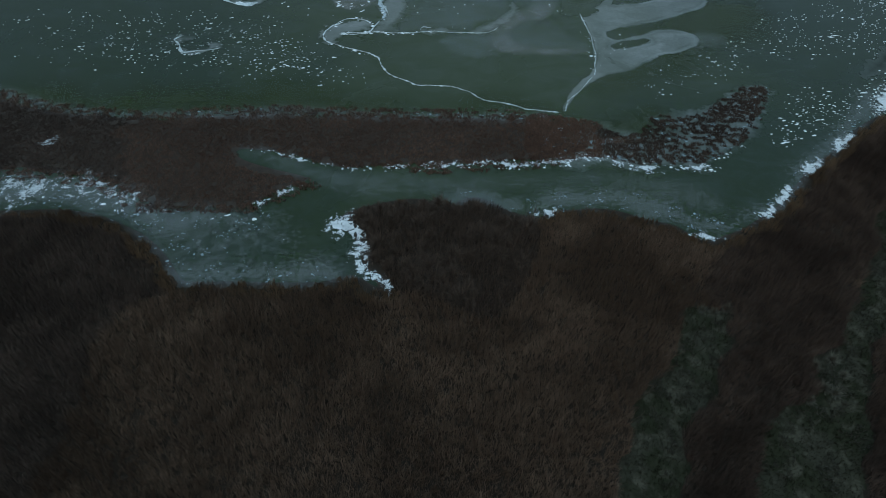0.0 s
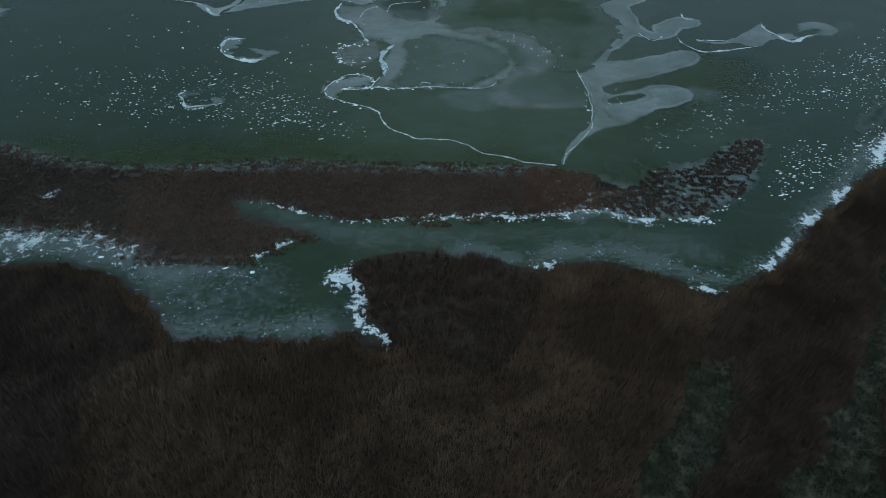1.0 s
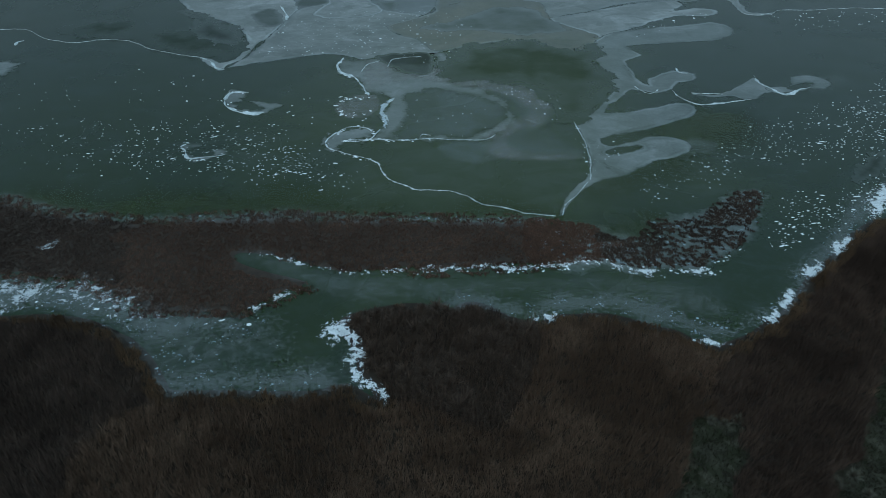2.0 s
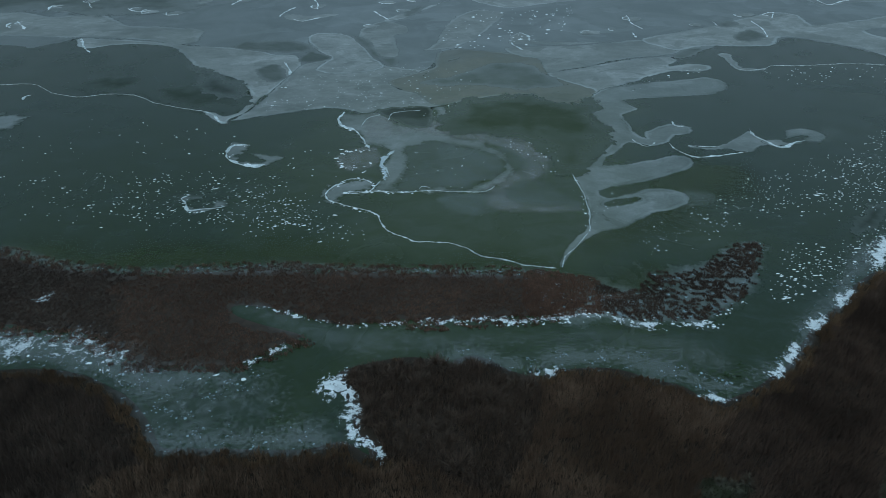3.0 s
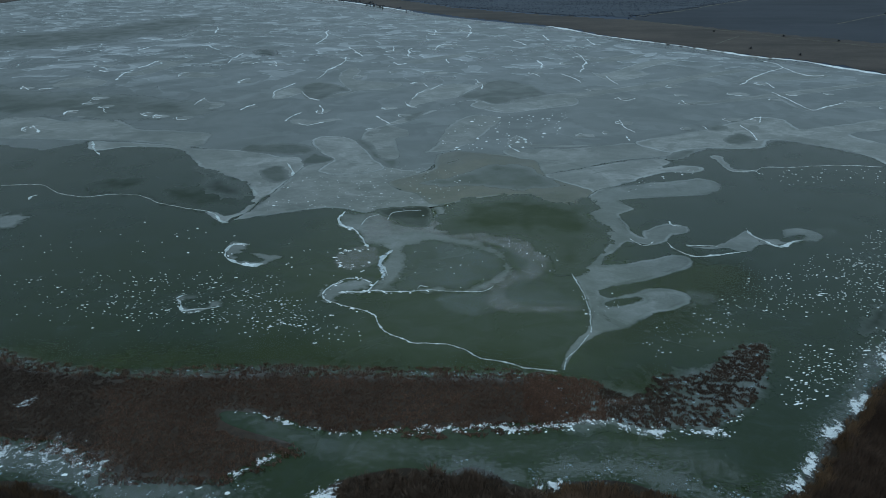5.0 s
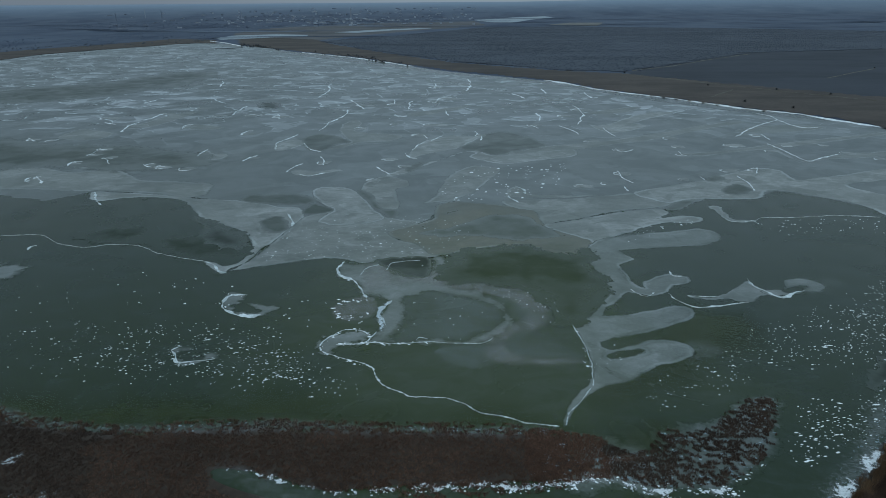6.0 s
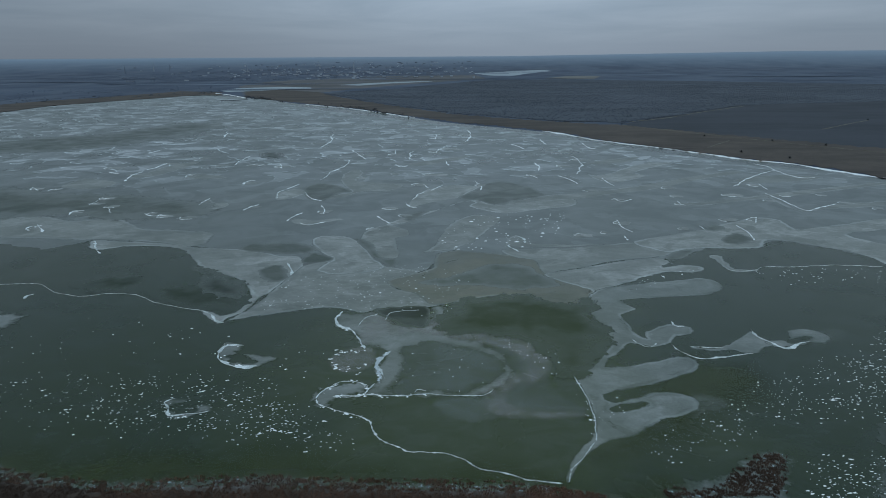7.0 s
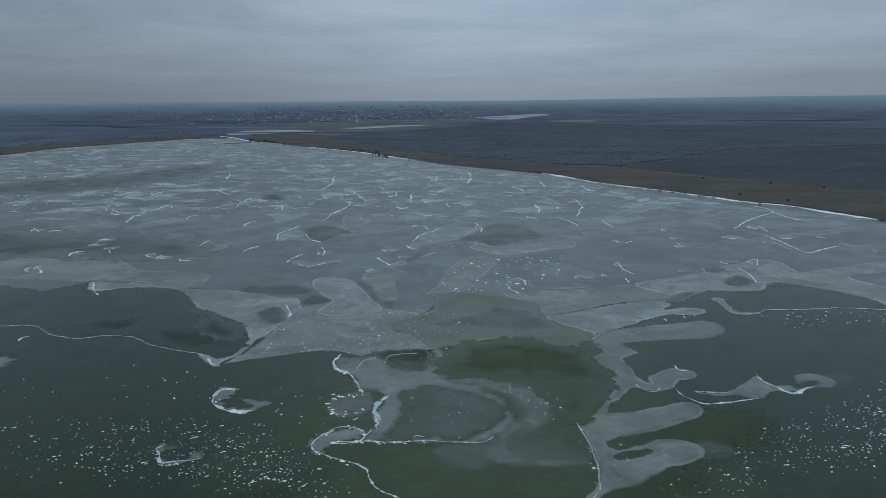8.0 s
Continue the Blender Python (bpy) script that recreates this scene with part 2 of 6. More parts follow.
def sheet_material(name, color, level, rim=0.0, edge=0.5, under=0.0, fade=0.64):
    """A thin even sheet of frost on the ice: a lobed edge that fades in from what lies under it, and a broken pale rim."""
    n = nodes(name)
    cover = n.attr("cover")
    fine = n.noise(1.3, 4.0)
    s = n.math("ADD", cover, n.math("MULTIPLY", n.math("SUBTRACT", n.noise(0.22, 4.0, distortion=0.4), 0.5), edge))
    s = n.math("ADD", s, n.math("MULTIPLY", n.math("SUBTRACT", fine, 0.5), edge * 0.4))
    tone = n.span(n.noise(0.035, 5.0, rough=0.6, distortion=1.2), 0.32, 0.66, 0.78, 1.16)
    amount = n.math("MULTIPLY", n.math("MULTIPLY", tone, level), n.span(n.noise(0.3, 6.0, n.scaled(0.7, 1.2), 0.65, 0.8), 0.3, 0.7, 0.82, 1.14), clamp=True)
    # drifted lobes inside the sheet, and crumbs of snow blown over it
    lobe = n.span(n.noise(0.055, 3.0, n.scaled(0.8, 1.0), 0.5, 0.9), 0.50, 0.515)
    bare = n.span(n.noise(0.10, 3.5, n.scaled(0.7, 1.0), 0.55, 1.0), 0.60, 0.625)
    drifted = n.math("MULTIPLY", n.math("ADD", 0.90, n.math("MULTIPLY", lobe, 0.18)), n.math("SUBTRACT", 1.0, n.math("MULTIPLY", bare, 0.30)))
    amount = n.math("MULTIPLY", amount, drifted)
    crumbs = n.math("MULTIPLY", n.span(n.noise(2.2, 2.0), 0.66, 0.72), n.span(n.noise(0.06, 3.0), 0.48, 0.66, 0.0, 0.32))
    amount = n.math("ADD", amount, n.math("MULTIPLY", crumbs, level))
    # part of the edge is crisp, part of it thins out slowly
    grown = n.span(s, 0.44, n.span(n.noise(0.05, 2.0), 0.40, 0.62, fade - 0.08, fade + 0.42))
    ice, r = ice_color(n)
    c = n.mix(grown, n.mix(under, ice, (0.44, 0.44, 0.44)), n.mix(amount, ice, n.mix(n.span(fine, 0.3, 0.7), tuple(q * 0.88 for q in color), color)))
    if rim:
        band = n.math("MULTIPLY", n.span(s, 0.44, 0.54), n.span(s, 0.60, 0.80, 1.0, 0.0))
        band = n.math("MULTIPLY", band, n.span(n.noise(0.04, 3.0), 0.40, 0.60, 0.1, 1.0))
        c = n.mix(n.math("MULTIPLY", band, rim), c, (0.66, 0.68, 0.69))
    dull = n.math("MULTIPLY", grown, n.span(amount, 0.0, 0.5, 0.0, 0.35))
    return n.finish(c, n.math("ADD", r, n.math("MAXIMUM", dull, under * 0.6)), fine if rim else None, 0.06, 0.03, n.span(s, 0.43, 0.46), ior=1.31)


def plain(name, dark, light, scale=2.0, rough=0.85, strength=0.3, spec=0.3, island=0.0, big=0.0, rows=0.0):
    n = nodes(name)
    a, b = n.noise(scale, 5.0), n.noise(scale * 9.0, 3.0)
    f = n.math("ADD", n.math("MULTIPLY", n.span(a, 0.3, 0.7), 0.6), n.math("MULTIPLY", n.span(b, 0.3, 0.7), 0.4))
    c = n.mix(f, dark, light)
    if island:
        k = n.span(n.rand(True), 0.0, 1.0, 0.0, float(island) * 0.75)
        c = n.mix(k, c, tuple(q * 0.45 for q in dark))
    if rows:
        c = n.mix(n.span(n.noise(rows, 6.0, n.scaled(0.35, 1.0), 0.65), 0.38, 0.66, 0.0, 0.75), c, tuple(q * 0.6 for q in dark))
        c = n.mix(n.span(n.noise(rows * 1.7, 5.0, n.scaled(0.3, 1.0), 0.65), 0.52, 0.74, 0.0, 0.5), c, tuple(q * 1.3 for q in light))
    if big:
        c = n.mix(n.span(n.noise(big, 4.0, distortion=0.5), 0.4, 0.65, 0.0, 0.7), c, tuple(q * 0.5 for q in dark))
    return n.finish(c, rough, b, strength, 0.03, spec=spec)


M_ICE = ice_material()
M_FROST = sheet_material("grey_frost", (0.46, 0.465, 0.46), 0.37, 0.2, fade=0.7)
M_FADE = sheet_material("fading_frost", (0.46, 0.46, 0.46), 0.36, edge=0.8, fade=0.8)
M_PALE = sheet_material("pale_frost_sheet", (0.51, 0.50, 0.49), 0.49, 0.25, under=0.23)
M_PALE_THIN = sheet_material("thin_frost_sheet", (0.49, 0.48, 0.47), 0.42, 0.15, under=0.20)
M_TAN = sheet_material("brownish_frost_sheet", (0.44, 0.39, 0.33), 0.27, 0.12, under=0.12)
M_WINDOW = sheet_material("clear_dark_ice", (0.40, 0.39, 0.38), 0.11, under=0.24, fade=0.9)
M_DEEP = sheet_material("bare_dark_ice", (0.022, 0.024, 0.020), 0.60, under=0.06, fade=1.0)
M_OLIVE = sheet_material("bare_olive_ice", (0.036, 0.047, 0.014), 0.55, fade=1.0)
M_BAND = frost_material("brownish_frost_band", (0.40, 0.385, 0.36), 0.36, 0.7, 0.5, 0.25, thin=0.6)
M_RUBBLE = frost_material("lumpy_snow_rim", (0.66, 0.71, 0.74), 0.85, 2.2, 0.8, 0.16, level=0.72)
M_VEIL = frost_material("thin_frost_veil", (0.30, 0.33, 0.31), 0.24, 1.0, 0.2, 0.3, rim=0.12, thin=0.5)
M_FILM = film_material("wide_frost_film", 1.9, 0.235, 0.15, 0.19, 0.8)
M_THIN = frost_material("mottled_thin_frost", (0.38, 0.40, 0.395), 0.17, 2.8, 1.3, 0.4, level=0.60, thin=0.6)
M_GREEN = frost_material("clear_green_ice", (0.044, 0.058, 0.006), 0.6, 0.8, 0.05, 0.5, rough=0.25)
M_SNOW = frost_material("broken_snow", (0.84, 0.84, 0.85), 0.96, 3.0, 0.6, 0.16, level=0.92)
M_CRUST = frost_material("thin_broken_snow", (0.78, 0.79, 0.81), 0.80, 3.4, 0.62, 0.36, level=0.96)
M_SOLID = frost_material("drifted_snow", (0.86, 0.86, 0.87), 0.95, 3.0, 0.95, 0.22, level=0.68)
M_SHADE = sheet_material("shaded_bare_ice", (0.018, 0.024, 0.010), 0.40, fade=1.0)
M_REEDFROST = sheet_material("frost_among_reeds", (0.40, 0.41, 0.42), 0.36, 0.0, edge=1.0, fade=1.0)
M_SLUSH = frost_material("mottled_frost", (0.44, 0.455, 0.455), 0.22, 3.0, 1.4, 0.3, level=0.66)
M_RIDGE = plain("snow_ridge_white", (0.62, 0.64, 0.65), (0.86, 0.87, 0.88), 1.6, strength=0.8)
M_RIM = plain("frost_rim_grey_white", (0.30, 0.33, 0.32), (0.80, 0.82, 0.83), 0.35, strength=0.8)
M_CHUNK = plain("snow_lump_white", (0.80, 0.81, 0.82), (0.92, 0.93, 0.93), 1.5)
M_LITTER = plain("reed_litter", (0.030, 0.020, 0.015), (0.060, 0.042, 0.030), 0.8)
M_REED = plain("dry_brown_reed", (0.136, 0.085, 0.058), (0.295, 0.195, 0.134), 0.25, spec=0.1, island=0.6, big=0.05)
M_FRINGE = plain("russet_reed", (0.150, 0.094, 0.056), (0.28, 0.18, 0.108), 0.3, spec=0.1, island=0.6, big=0.08)
M_STUBBLE = plain("red_brown_reed_stubble", (0.142, 0.079, 0.055), (0.228, 0.134, 0.094), 0.5, island=1.0, big=0.06)
M_CLUMP = plain("frozen_reed_clump", (0.088, 0.060, 0.046), (0.145, 0.100, 0.077), 0.5, island=1.0, big=0.12)
M_GREYREED = plain("grey_brown_reed", (0.084, 0.058, 0.046), (0.180, 0.127, 0.099), 0.25, spec=0.1, island=0.6, big=0.06)
# darker brown stubble that also holds the lens falloff in its colour
M_DIMSTUBBLE = plain("dull_reed_stubble", (0.082, 0.052, 0.040), (0.140, 0.090, 0.068), 0.5, island=1.0, big=0.06)
M_DUSK = plain("dark_dry_reed", (0.076, 0.050, 0.038), (0.168, 0.112, 0.084), 0.25, spec=0.1, island=0.6, big=0.06)
M_SCRUB = plain("dark_scrub_twigs", (0.076, 0.050, 0.036), (0.150, 0.098, 0.070), 0.5, island=1.0)
M_TURF = turf_material()
M_GRAIN = plain("slush_grain_grey", (0.20, 0.26, 0.29), (0.42, 0.50, 0.54), 0.6, island=1.0)
M_PALETWIG = plain("bleached_twig", (0.10, 0.085, 0.06), (0.19, 0.165, 0.12), 0.5, island=1.0)
M_DEAD = plain("dead_grass_straw", (0.055, 0.047, 0.033), (0.115, 0.100, 0.074), 0.4, island=1.0)
M_TRACK = plain("dirt_track", (0.10, 0.09, 0.075), (0.16, 0.145, 0.12), 0.1)
# field colour tinted slightly blue for distance haze
M_FIELD = plain("hazed_winter_field", (0.034, 0.036, 0.046), (0.044, 0.046, 0.056), 0.012, rows=0.012)
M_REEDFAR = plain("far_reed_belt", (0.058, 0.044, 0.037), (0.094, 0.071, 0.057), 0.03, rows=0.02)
# wood blued for haze; crowns lighter than the floor to offset their shade
M_WOOD = plain("hazed_leafless_wood", (0.052, 0.059, 0.074), (0.064, 0.071, 0.088), 0.012, rows=0.012)
M_WOODTREE = plain("hazed_leafless_crowns", (0.068, 0.077, 0.098), (0.085, 0.095, 0.119), 0.012, rows=0.012)
M_PALEFIELD = plain("pale_stubble_field", (0.12, 0.11, 0.10), (0.17, 0.155, 0.14), 0.02)
M_FARICE = plain("far_pond_ice", (0.16, 0.19, 0.215), (0.29, 0.32, 0.345), 0.01, rough=0.5)
M_WALL = house_material()
# roof grey lightened and blued for distance haze
M_ROOF = plain("hazed_grey_roof", (0.15, 0.18, 0.22), (0.26, 0.29, 0.33), 0.004)
M_DARKTREE = plain("dark_tree_twigs", (0.040, 0.042, 0.048), (0.066, 0.068, 0.074), 0.3, island=1.0)


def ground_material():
    n = nodes("hazed_winter_land")
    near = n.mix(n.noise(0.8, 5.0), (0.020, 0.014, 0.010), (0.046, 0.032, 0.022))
    # distance haze is put into the far colours: bluer, then paler at the horizon
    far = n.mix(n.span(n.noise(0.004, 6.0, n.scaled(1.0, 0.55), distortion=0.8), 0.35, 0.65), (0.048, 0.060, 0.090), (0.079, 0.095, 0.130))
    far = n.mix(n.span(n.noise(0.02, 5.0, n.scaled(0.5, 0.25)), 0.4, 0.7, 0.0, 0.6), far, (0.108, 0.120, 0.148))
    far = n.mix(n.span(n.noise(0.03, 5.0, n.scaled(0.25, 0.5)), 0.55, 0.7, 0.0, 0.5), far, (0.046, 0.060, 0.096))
    far = n.mix(n.attr("skyline_haze"), far, (0.22, 0.265, 0.325))
    c = n.mix(n.attr("farland_haze"), near, far)
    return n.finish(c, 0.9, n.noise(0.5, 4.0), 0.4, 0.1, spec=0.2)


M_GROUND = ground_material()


# ---- building helpers ----
def mesh_object(name, verts, faces, material, parent=None, label="", smooth=False, **point):
    me = bpy.data.meshes.new(name)
    me.from_pydata(verts, [], faces)
    for key, values in point.items():
        me.attributes.new(key, "FLOAT", "POINT").data.foreach_set("value", np.asarray(values, np.float32))
    if smooth:
        me.polygons.foreach_set("use_smooth", np.ones(len(me.polygons), bool))
    me.materials.append(material)
    ob = new(name, me)
    if parent:
        ob.parent = parent
    if label:
        tagged(ob, label)
    return ob


def fast_mesh(name, verts, quads, tris, material, parent=None):
    """A large mesh from numpy arrays of corners."""
    me = bpy.data.meshes.new(name)
    me.vertices.add(len(verts))
    me.vertices.foreach_set("co", np.asarray(verts, np.float32).ravel())
    loops = np.concatenate([np.ravel(quads), np.ravel(tris)]).astype(np.int32)
    me.loops.add(len(loops))
    me.loops.foreach_set("vertex_index", loops)
    nq, nt = len(quads), len(tris)
    starts = np.concatenate([np.arange(nq) * 4, nq * 4 + np.arange(nt) * 3]).astype(np.int32)
    me.polygons.add(nq + nt)
    me.polygons.foreach_set("loop_start", starts)
    me.update(calc_edges=True)
    me.materials.append(material)
    ob = new(name, me)
    if parent:
        ob.parent = parent
    return ob


def smooth_line(points, step, closed=False):
    """Catmull-Rom through the points, cut into pieces of about step metres."""
    p = np.array(points, float)
    n = len(p)
    out = []
    for i in range(n if closed else n - 1):
        if closed:
            a, b, c, d = p[i - 1], p[i], p[(i + 1) % n], p[(i + 2) % n]
        else:
            a, b, c, d = p[max(i - 1, 0)], p[i], p[i + 1], p[min(i + 2, n - 1)]
        m = max(2, min(60, int(np.hypot(*(c - b)) / step)))
        t = (np.arange(m) / m)[:, None]
        out.append(0.5 * (2 * b + (c - a) * t + (2 * a - 5 * b + 4 * c - d) * t ** 2 + (3 * b - a - 3 * c + d) * t ** 3))
    if not closed:
        out.append(p[-1:])
    return np.concatenate(out)


def signed(points, poly):
    """Distance from each point to the closed outline, positive inside."""
    q = np.asarray(points, float)
    best = np.full(len(q), 1e18)
    inside = np.zeros(len(q), bool)
    a = np.asarray(poly, float)
    b = np.roll(a, -1, axis=0)
    for (ax, ay), (bx, by) in zip(a, b):
        ex, ey = bx - ax, by - ay
        px, py = q[:, 0] - ax, q[:, 1] - ay
        t = np.clip((px * ex + py * ey) / (ex * ex + ey * ey + 1e-12), 0, 1)
        best = np.minimum(best, (px - t * ex) ** 2 + (py - t * ey) ** 2)
        hit = ((ay > q[:, 1]) != (by > q[:, 1]))
        if by != ay:
            inside ^= hit & (q[:, 0] < ex * (q[:, 1] - ay) / (by - ay) + ax)
    d = np.sqrt(best)
    return np.where(inside, d, -d)


def wobble(p, size, amount, seed=0.0):
    return np.array([(x + amount * noise.noise((x / size, y / size, seed)), y + amount * noise.noise((x / size, y / size, seed + 9.3))) for x, y in p])


layer = 0


def patch(name, outline, material, soft, label, group="", cells=70, rough=1.0, z=None, holes=()):
    """A thin sheet of frost or snow with a soft, uneven rim."""
    global layer
    layer += 1
    p = np.array(outline, float)
    size = np.ptp(p, axis=0)
    step = max(size) / cells
    line = smooth_line(p, max(size) / 40, True)
    line = wobble(line, max(size) / 7, soft * 0.8 * rough, layer * 1.7)
    line = wobble(line, max(size) / 22, soft * 0.4 * rough, layer * 3.1)
    lo, hi = line.min(0) - soft, line.max(0) + soft
    sx = max(step, 1e-3)
    nx, ny = [max(3, int((h - l) / sx) + 2) for l, h in zip(lo, hi)]
    gx, gy = np.meshgrid(np.linspace(lo[0], hi[0], nx), np.linspace(lo[1], hi[1], ny))
    q = np.stack([gx.ravel(), gy.ravel()], 1)
    sd = signed(q, line)
    for h in holes:
        sd = np.minimum(sd, -signed(q, wobble(smooth_line(h, max(size) / 40, True), max(size) / 12, soft * 0.5, layer)))
    cover = np.clip(sd / soft * 0.5 + 0.5, 0, 1)
    keep = cover > 0
    idx = np.arange(nx * ny).reshape(ny, nx)
    quad = np.stack([idx[:-1, :-1], idx[:-1, 1:], idx[1:, 1:], idx[1:, :-1]], -1).reshape(-1, 4)
    quad = quad[keep[quad].any(1)]
    used = np.unique(quad)
    where = np.full(nx * ny, -1)
    where[used] = np.arange(len(used))
    low = {"shore snow": 0.11, "shore frost": 0.05}.get(group, 0.004)
    zz = z if z is not None else low + 0.0016 * (layer % 30)
    verts = np.column_stack([q[used], np.full(len(used), zz)])
    ob = mesh_object(name, verts.tolist(), where[quad].tolist(), material, cover=cover[used])
    return tagged(ob, label, "ice patch" if "snow" not in name else "snow patch", group)


def ridge(points, width, height, label="narrow white ridge of pushed-up snow on ice", rough=0.5, material=None):
    """A low, uneven bank of snow along a line."""
    line = smooth_line(points, max(width * 0.6, 0.25))
    line = wobble(line, width * 9, width * rough * 2.2, len(points) * 2.3)
    line = wobble(line, width * 3, width * rough * 0.8, len(points) * 3.7)
    d = np.gradient(line, axis=0)
    d /= np.linalg.norm(d, axis=1)[:, None] + 1e-9
    side = np.stack([-d[:, 1], d[:, 0]], 1)
    n = len(line)
    verts, faces = [], []
    for i in range(n):
        x, y = line[i]
        w = width * max(0.06, 0.20 + 1.5 * abs(noise.noise((x / width / 5, y / width / 5, 3.0))) + 0.8 * noise.noise((x / width / 1.3, y / width / 1.3, 6.0))) * min(1, 0.15 + min(i, n - 1 - i) / 3)
        for s, h in ((-0.5, 0.0), (-0.28, 0.7), (0.02, 1.0), (0.25, 0.6), (0.5, 0.0)):
            j = 1 + 0.6 * noise.noise((x / width, y / width, s * 5))
            verts.append((x + side[i][0] * s * w * j, y + side[i][1] * s * w * j, h * height * j + 0.015))
        if i:
            a = (i - 1) * 5
            faces += [(a + k, a + k + 1, a + k + 6, a + k + 5) for k in range(4)]
    return tagged(mesh_object("snow_ridge", verts, faces, material or M_RIDGE), label, "snow ridge", "snow ridges on the ice")


def scatter(outline, density, seed, inside=0.0, holes=()):
    """Random places within an outline, clear of the holes."""
    rng = np.random.default_rng(seed)
    p = np.array(outline, float)
    lo, hi = p.min(0), p.max(0)
    q = rng.uniform(lo, hi, (int(np.prod(hi - lo) * density), 2))
    q = q[signed(q, p) > inside]
    for h in holes:
        q = q[signed(q, h) < 0]
    return q


def blades(name, at, height, width, spread, count, material, seed, parent=None, droop=0.35):
    """Tufts of dry stems: each stem a tapered strip with a bent tip."""
    rng = np.random.default_rng(seed)
    at = np.repeat(at, count, axis=0)
    n = len(at)
    h = height[np.repeat(np.arange(len(height)), count)] * rng.uniform(0.65, 1.1, n) if np.ndim(height) else height * rng.uniform(0.65, 1.1, n)
    a, f = rng.uniform(0, 2 * np.pi, n), rng.uniform(0, np.pi, n)
    lean = rng.uniform(0.05, 1.0, n) * spread
    base = at + rng.normal(0, 0.16, (n, 2))
    w = width * rng.uniform(0.6, 1.3, n)
    fx, fy = np.cos(f) * w / 2, np.sin(f) * w / 2
    mx, my = base[:, 0] + np.cos(a) * lean * h * 0.4, base[:, 1] + np.sin(a) * lean * h * 0.4
    tx, ty = base[:, 0] + np.cos(a) * lean * h + h * 0.08, base[:, 1] + np.sin(a) * lean * h
    z0 = np.zeros(n)
    v = np.stack([
        np.stack([base[:, 0] - fx, base[:, 1] - fy, z0], 1), np.stack([base[:, 0] + fx, base[:, 1] + fy, z0], 1),
        np.stack([mx + fx, my + fy, h * 0.62], 1), np.stack([mx - fx, my - fy, h * 0.62], 1),
        np.stack([tx, ty, h * (1 - droop * 0.2 * lean)], 1)], 1).reshape(-1, 3)
    i = np.arange(n)[:, None] * 5
    return fast_mesh(name, v, i + np.array([0, 1, 2, 3]), i + np.array([3, 2, 4]), material, parent)


# ---- plan: the lake, its near shore, the low island, the far shore ----
NEAR_SHORE = smooth_line([(-78.7, 79.1), (-70.8, 79.4), (-63.2, 78), (-57, 75), (-53.1, 72.7), (-48.8, 68.6), (-45.5, 64.4), (-43.3, 62.5), (-34.3, 62.4), (-27.1, 62.2), (-20, 62.3), (-15.5, 63.7), (-12.9, 61.9)] + [(-8.4, 60.3)] + [(-9.8, 64.7), (-11.9, 67.5), (-13.2, 71.6), (-14.8, 75.4), (-17.3, 77.2)] + [(-17.7, 77.1), (-16.6, 78.8), (-13.6, 80.2), (-8.6, 81.6), (-4, 81.9), (0.5, 79.6), (3.6, 81.7), (5.9, 82.3), (8.6, 80.8), (11.5, 78.7), (15.4, 77.2), (17.8, 77), (20, 78.8)] + [(23.5, 79), (27.6, 79.3), (31.4, 78.6), (35.9, 76.6), (40.4, 75), (42.6, 72.6), (46, 71.3), (49.2, 72.4), (53.8, 74.4), (57.7, 77.1), (61.8, 79.9), (65.4, 83.7), (69, 87.3), (72.3, 91.2), (77.7, 94.9), (82.3, 99.5), (87.7, 103.9), (92.5, 107)], 1.5)
FAR_SHORE = smooth_line([(295, 418), (276, 455), (264, 478), (243, 497), (230, 518), (205, 551), (180, 584), (148, 626), (128, 674), (108, 701), (74, 736), (9, 798), (-41, 869), (-72, 914), (-134, 1008), (-227, 1111), (-281, 1171), (-356, 1290), (-415, 1331), (-501, 1440), (-554, 1444), (-596, 1363), (-655, 1241), (-704, 1139), (-697, 984)], 30)
EAST = smooth_line([tuple(NEAR_SHORE[-1]), (118, 112), (165, 150), (240, 200), (330, 270), (360, 340), tuple(FAR_SHORE[0])], 10)[1:-1]
WEST = smooth_line([tuple(FAR_SHORE[-1]), (-760, 820), (-640, 520), (-380, 240), (-200, 120), (-120, 84), tuple(NEAR_SHORE[0])], 10)[1:-1]
LAKE = np.concatenate([NEAR_SHORE, EAST, FAR_SHORE, WEST])


def rise(x, y):
    """Lifts the land beyond the town to meet the camera's horizon, higher to the east."""
    r, az = np.hypot(x, y), np.arctan2(x, y)
    t = np.clip((r - 3500) / 1450, 0, None)
    hill = 22 * np.clip((np.degrees(az) - 6) / 22, 0, 1) * np.clip((r - 4200) / 750, 0, 1)
    return 76 * t ** 1.25 + hill


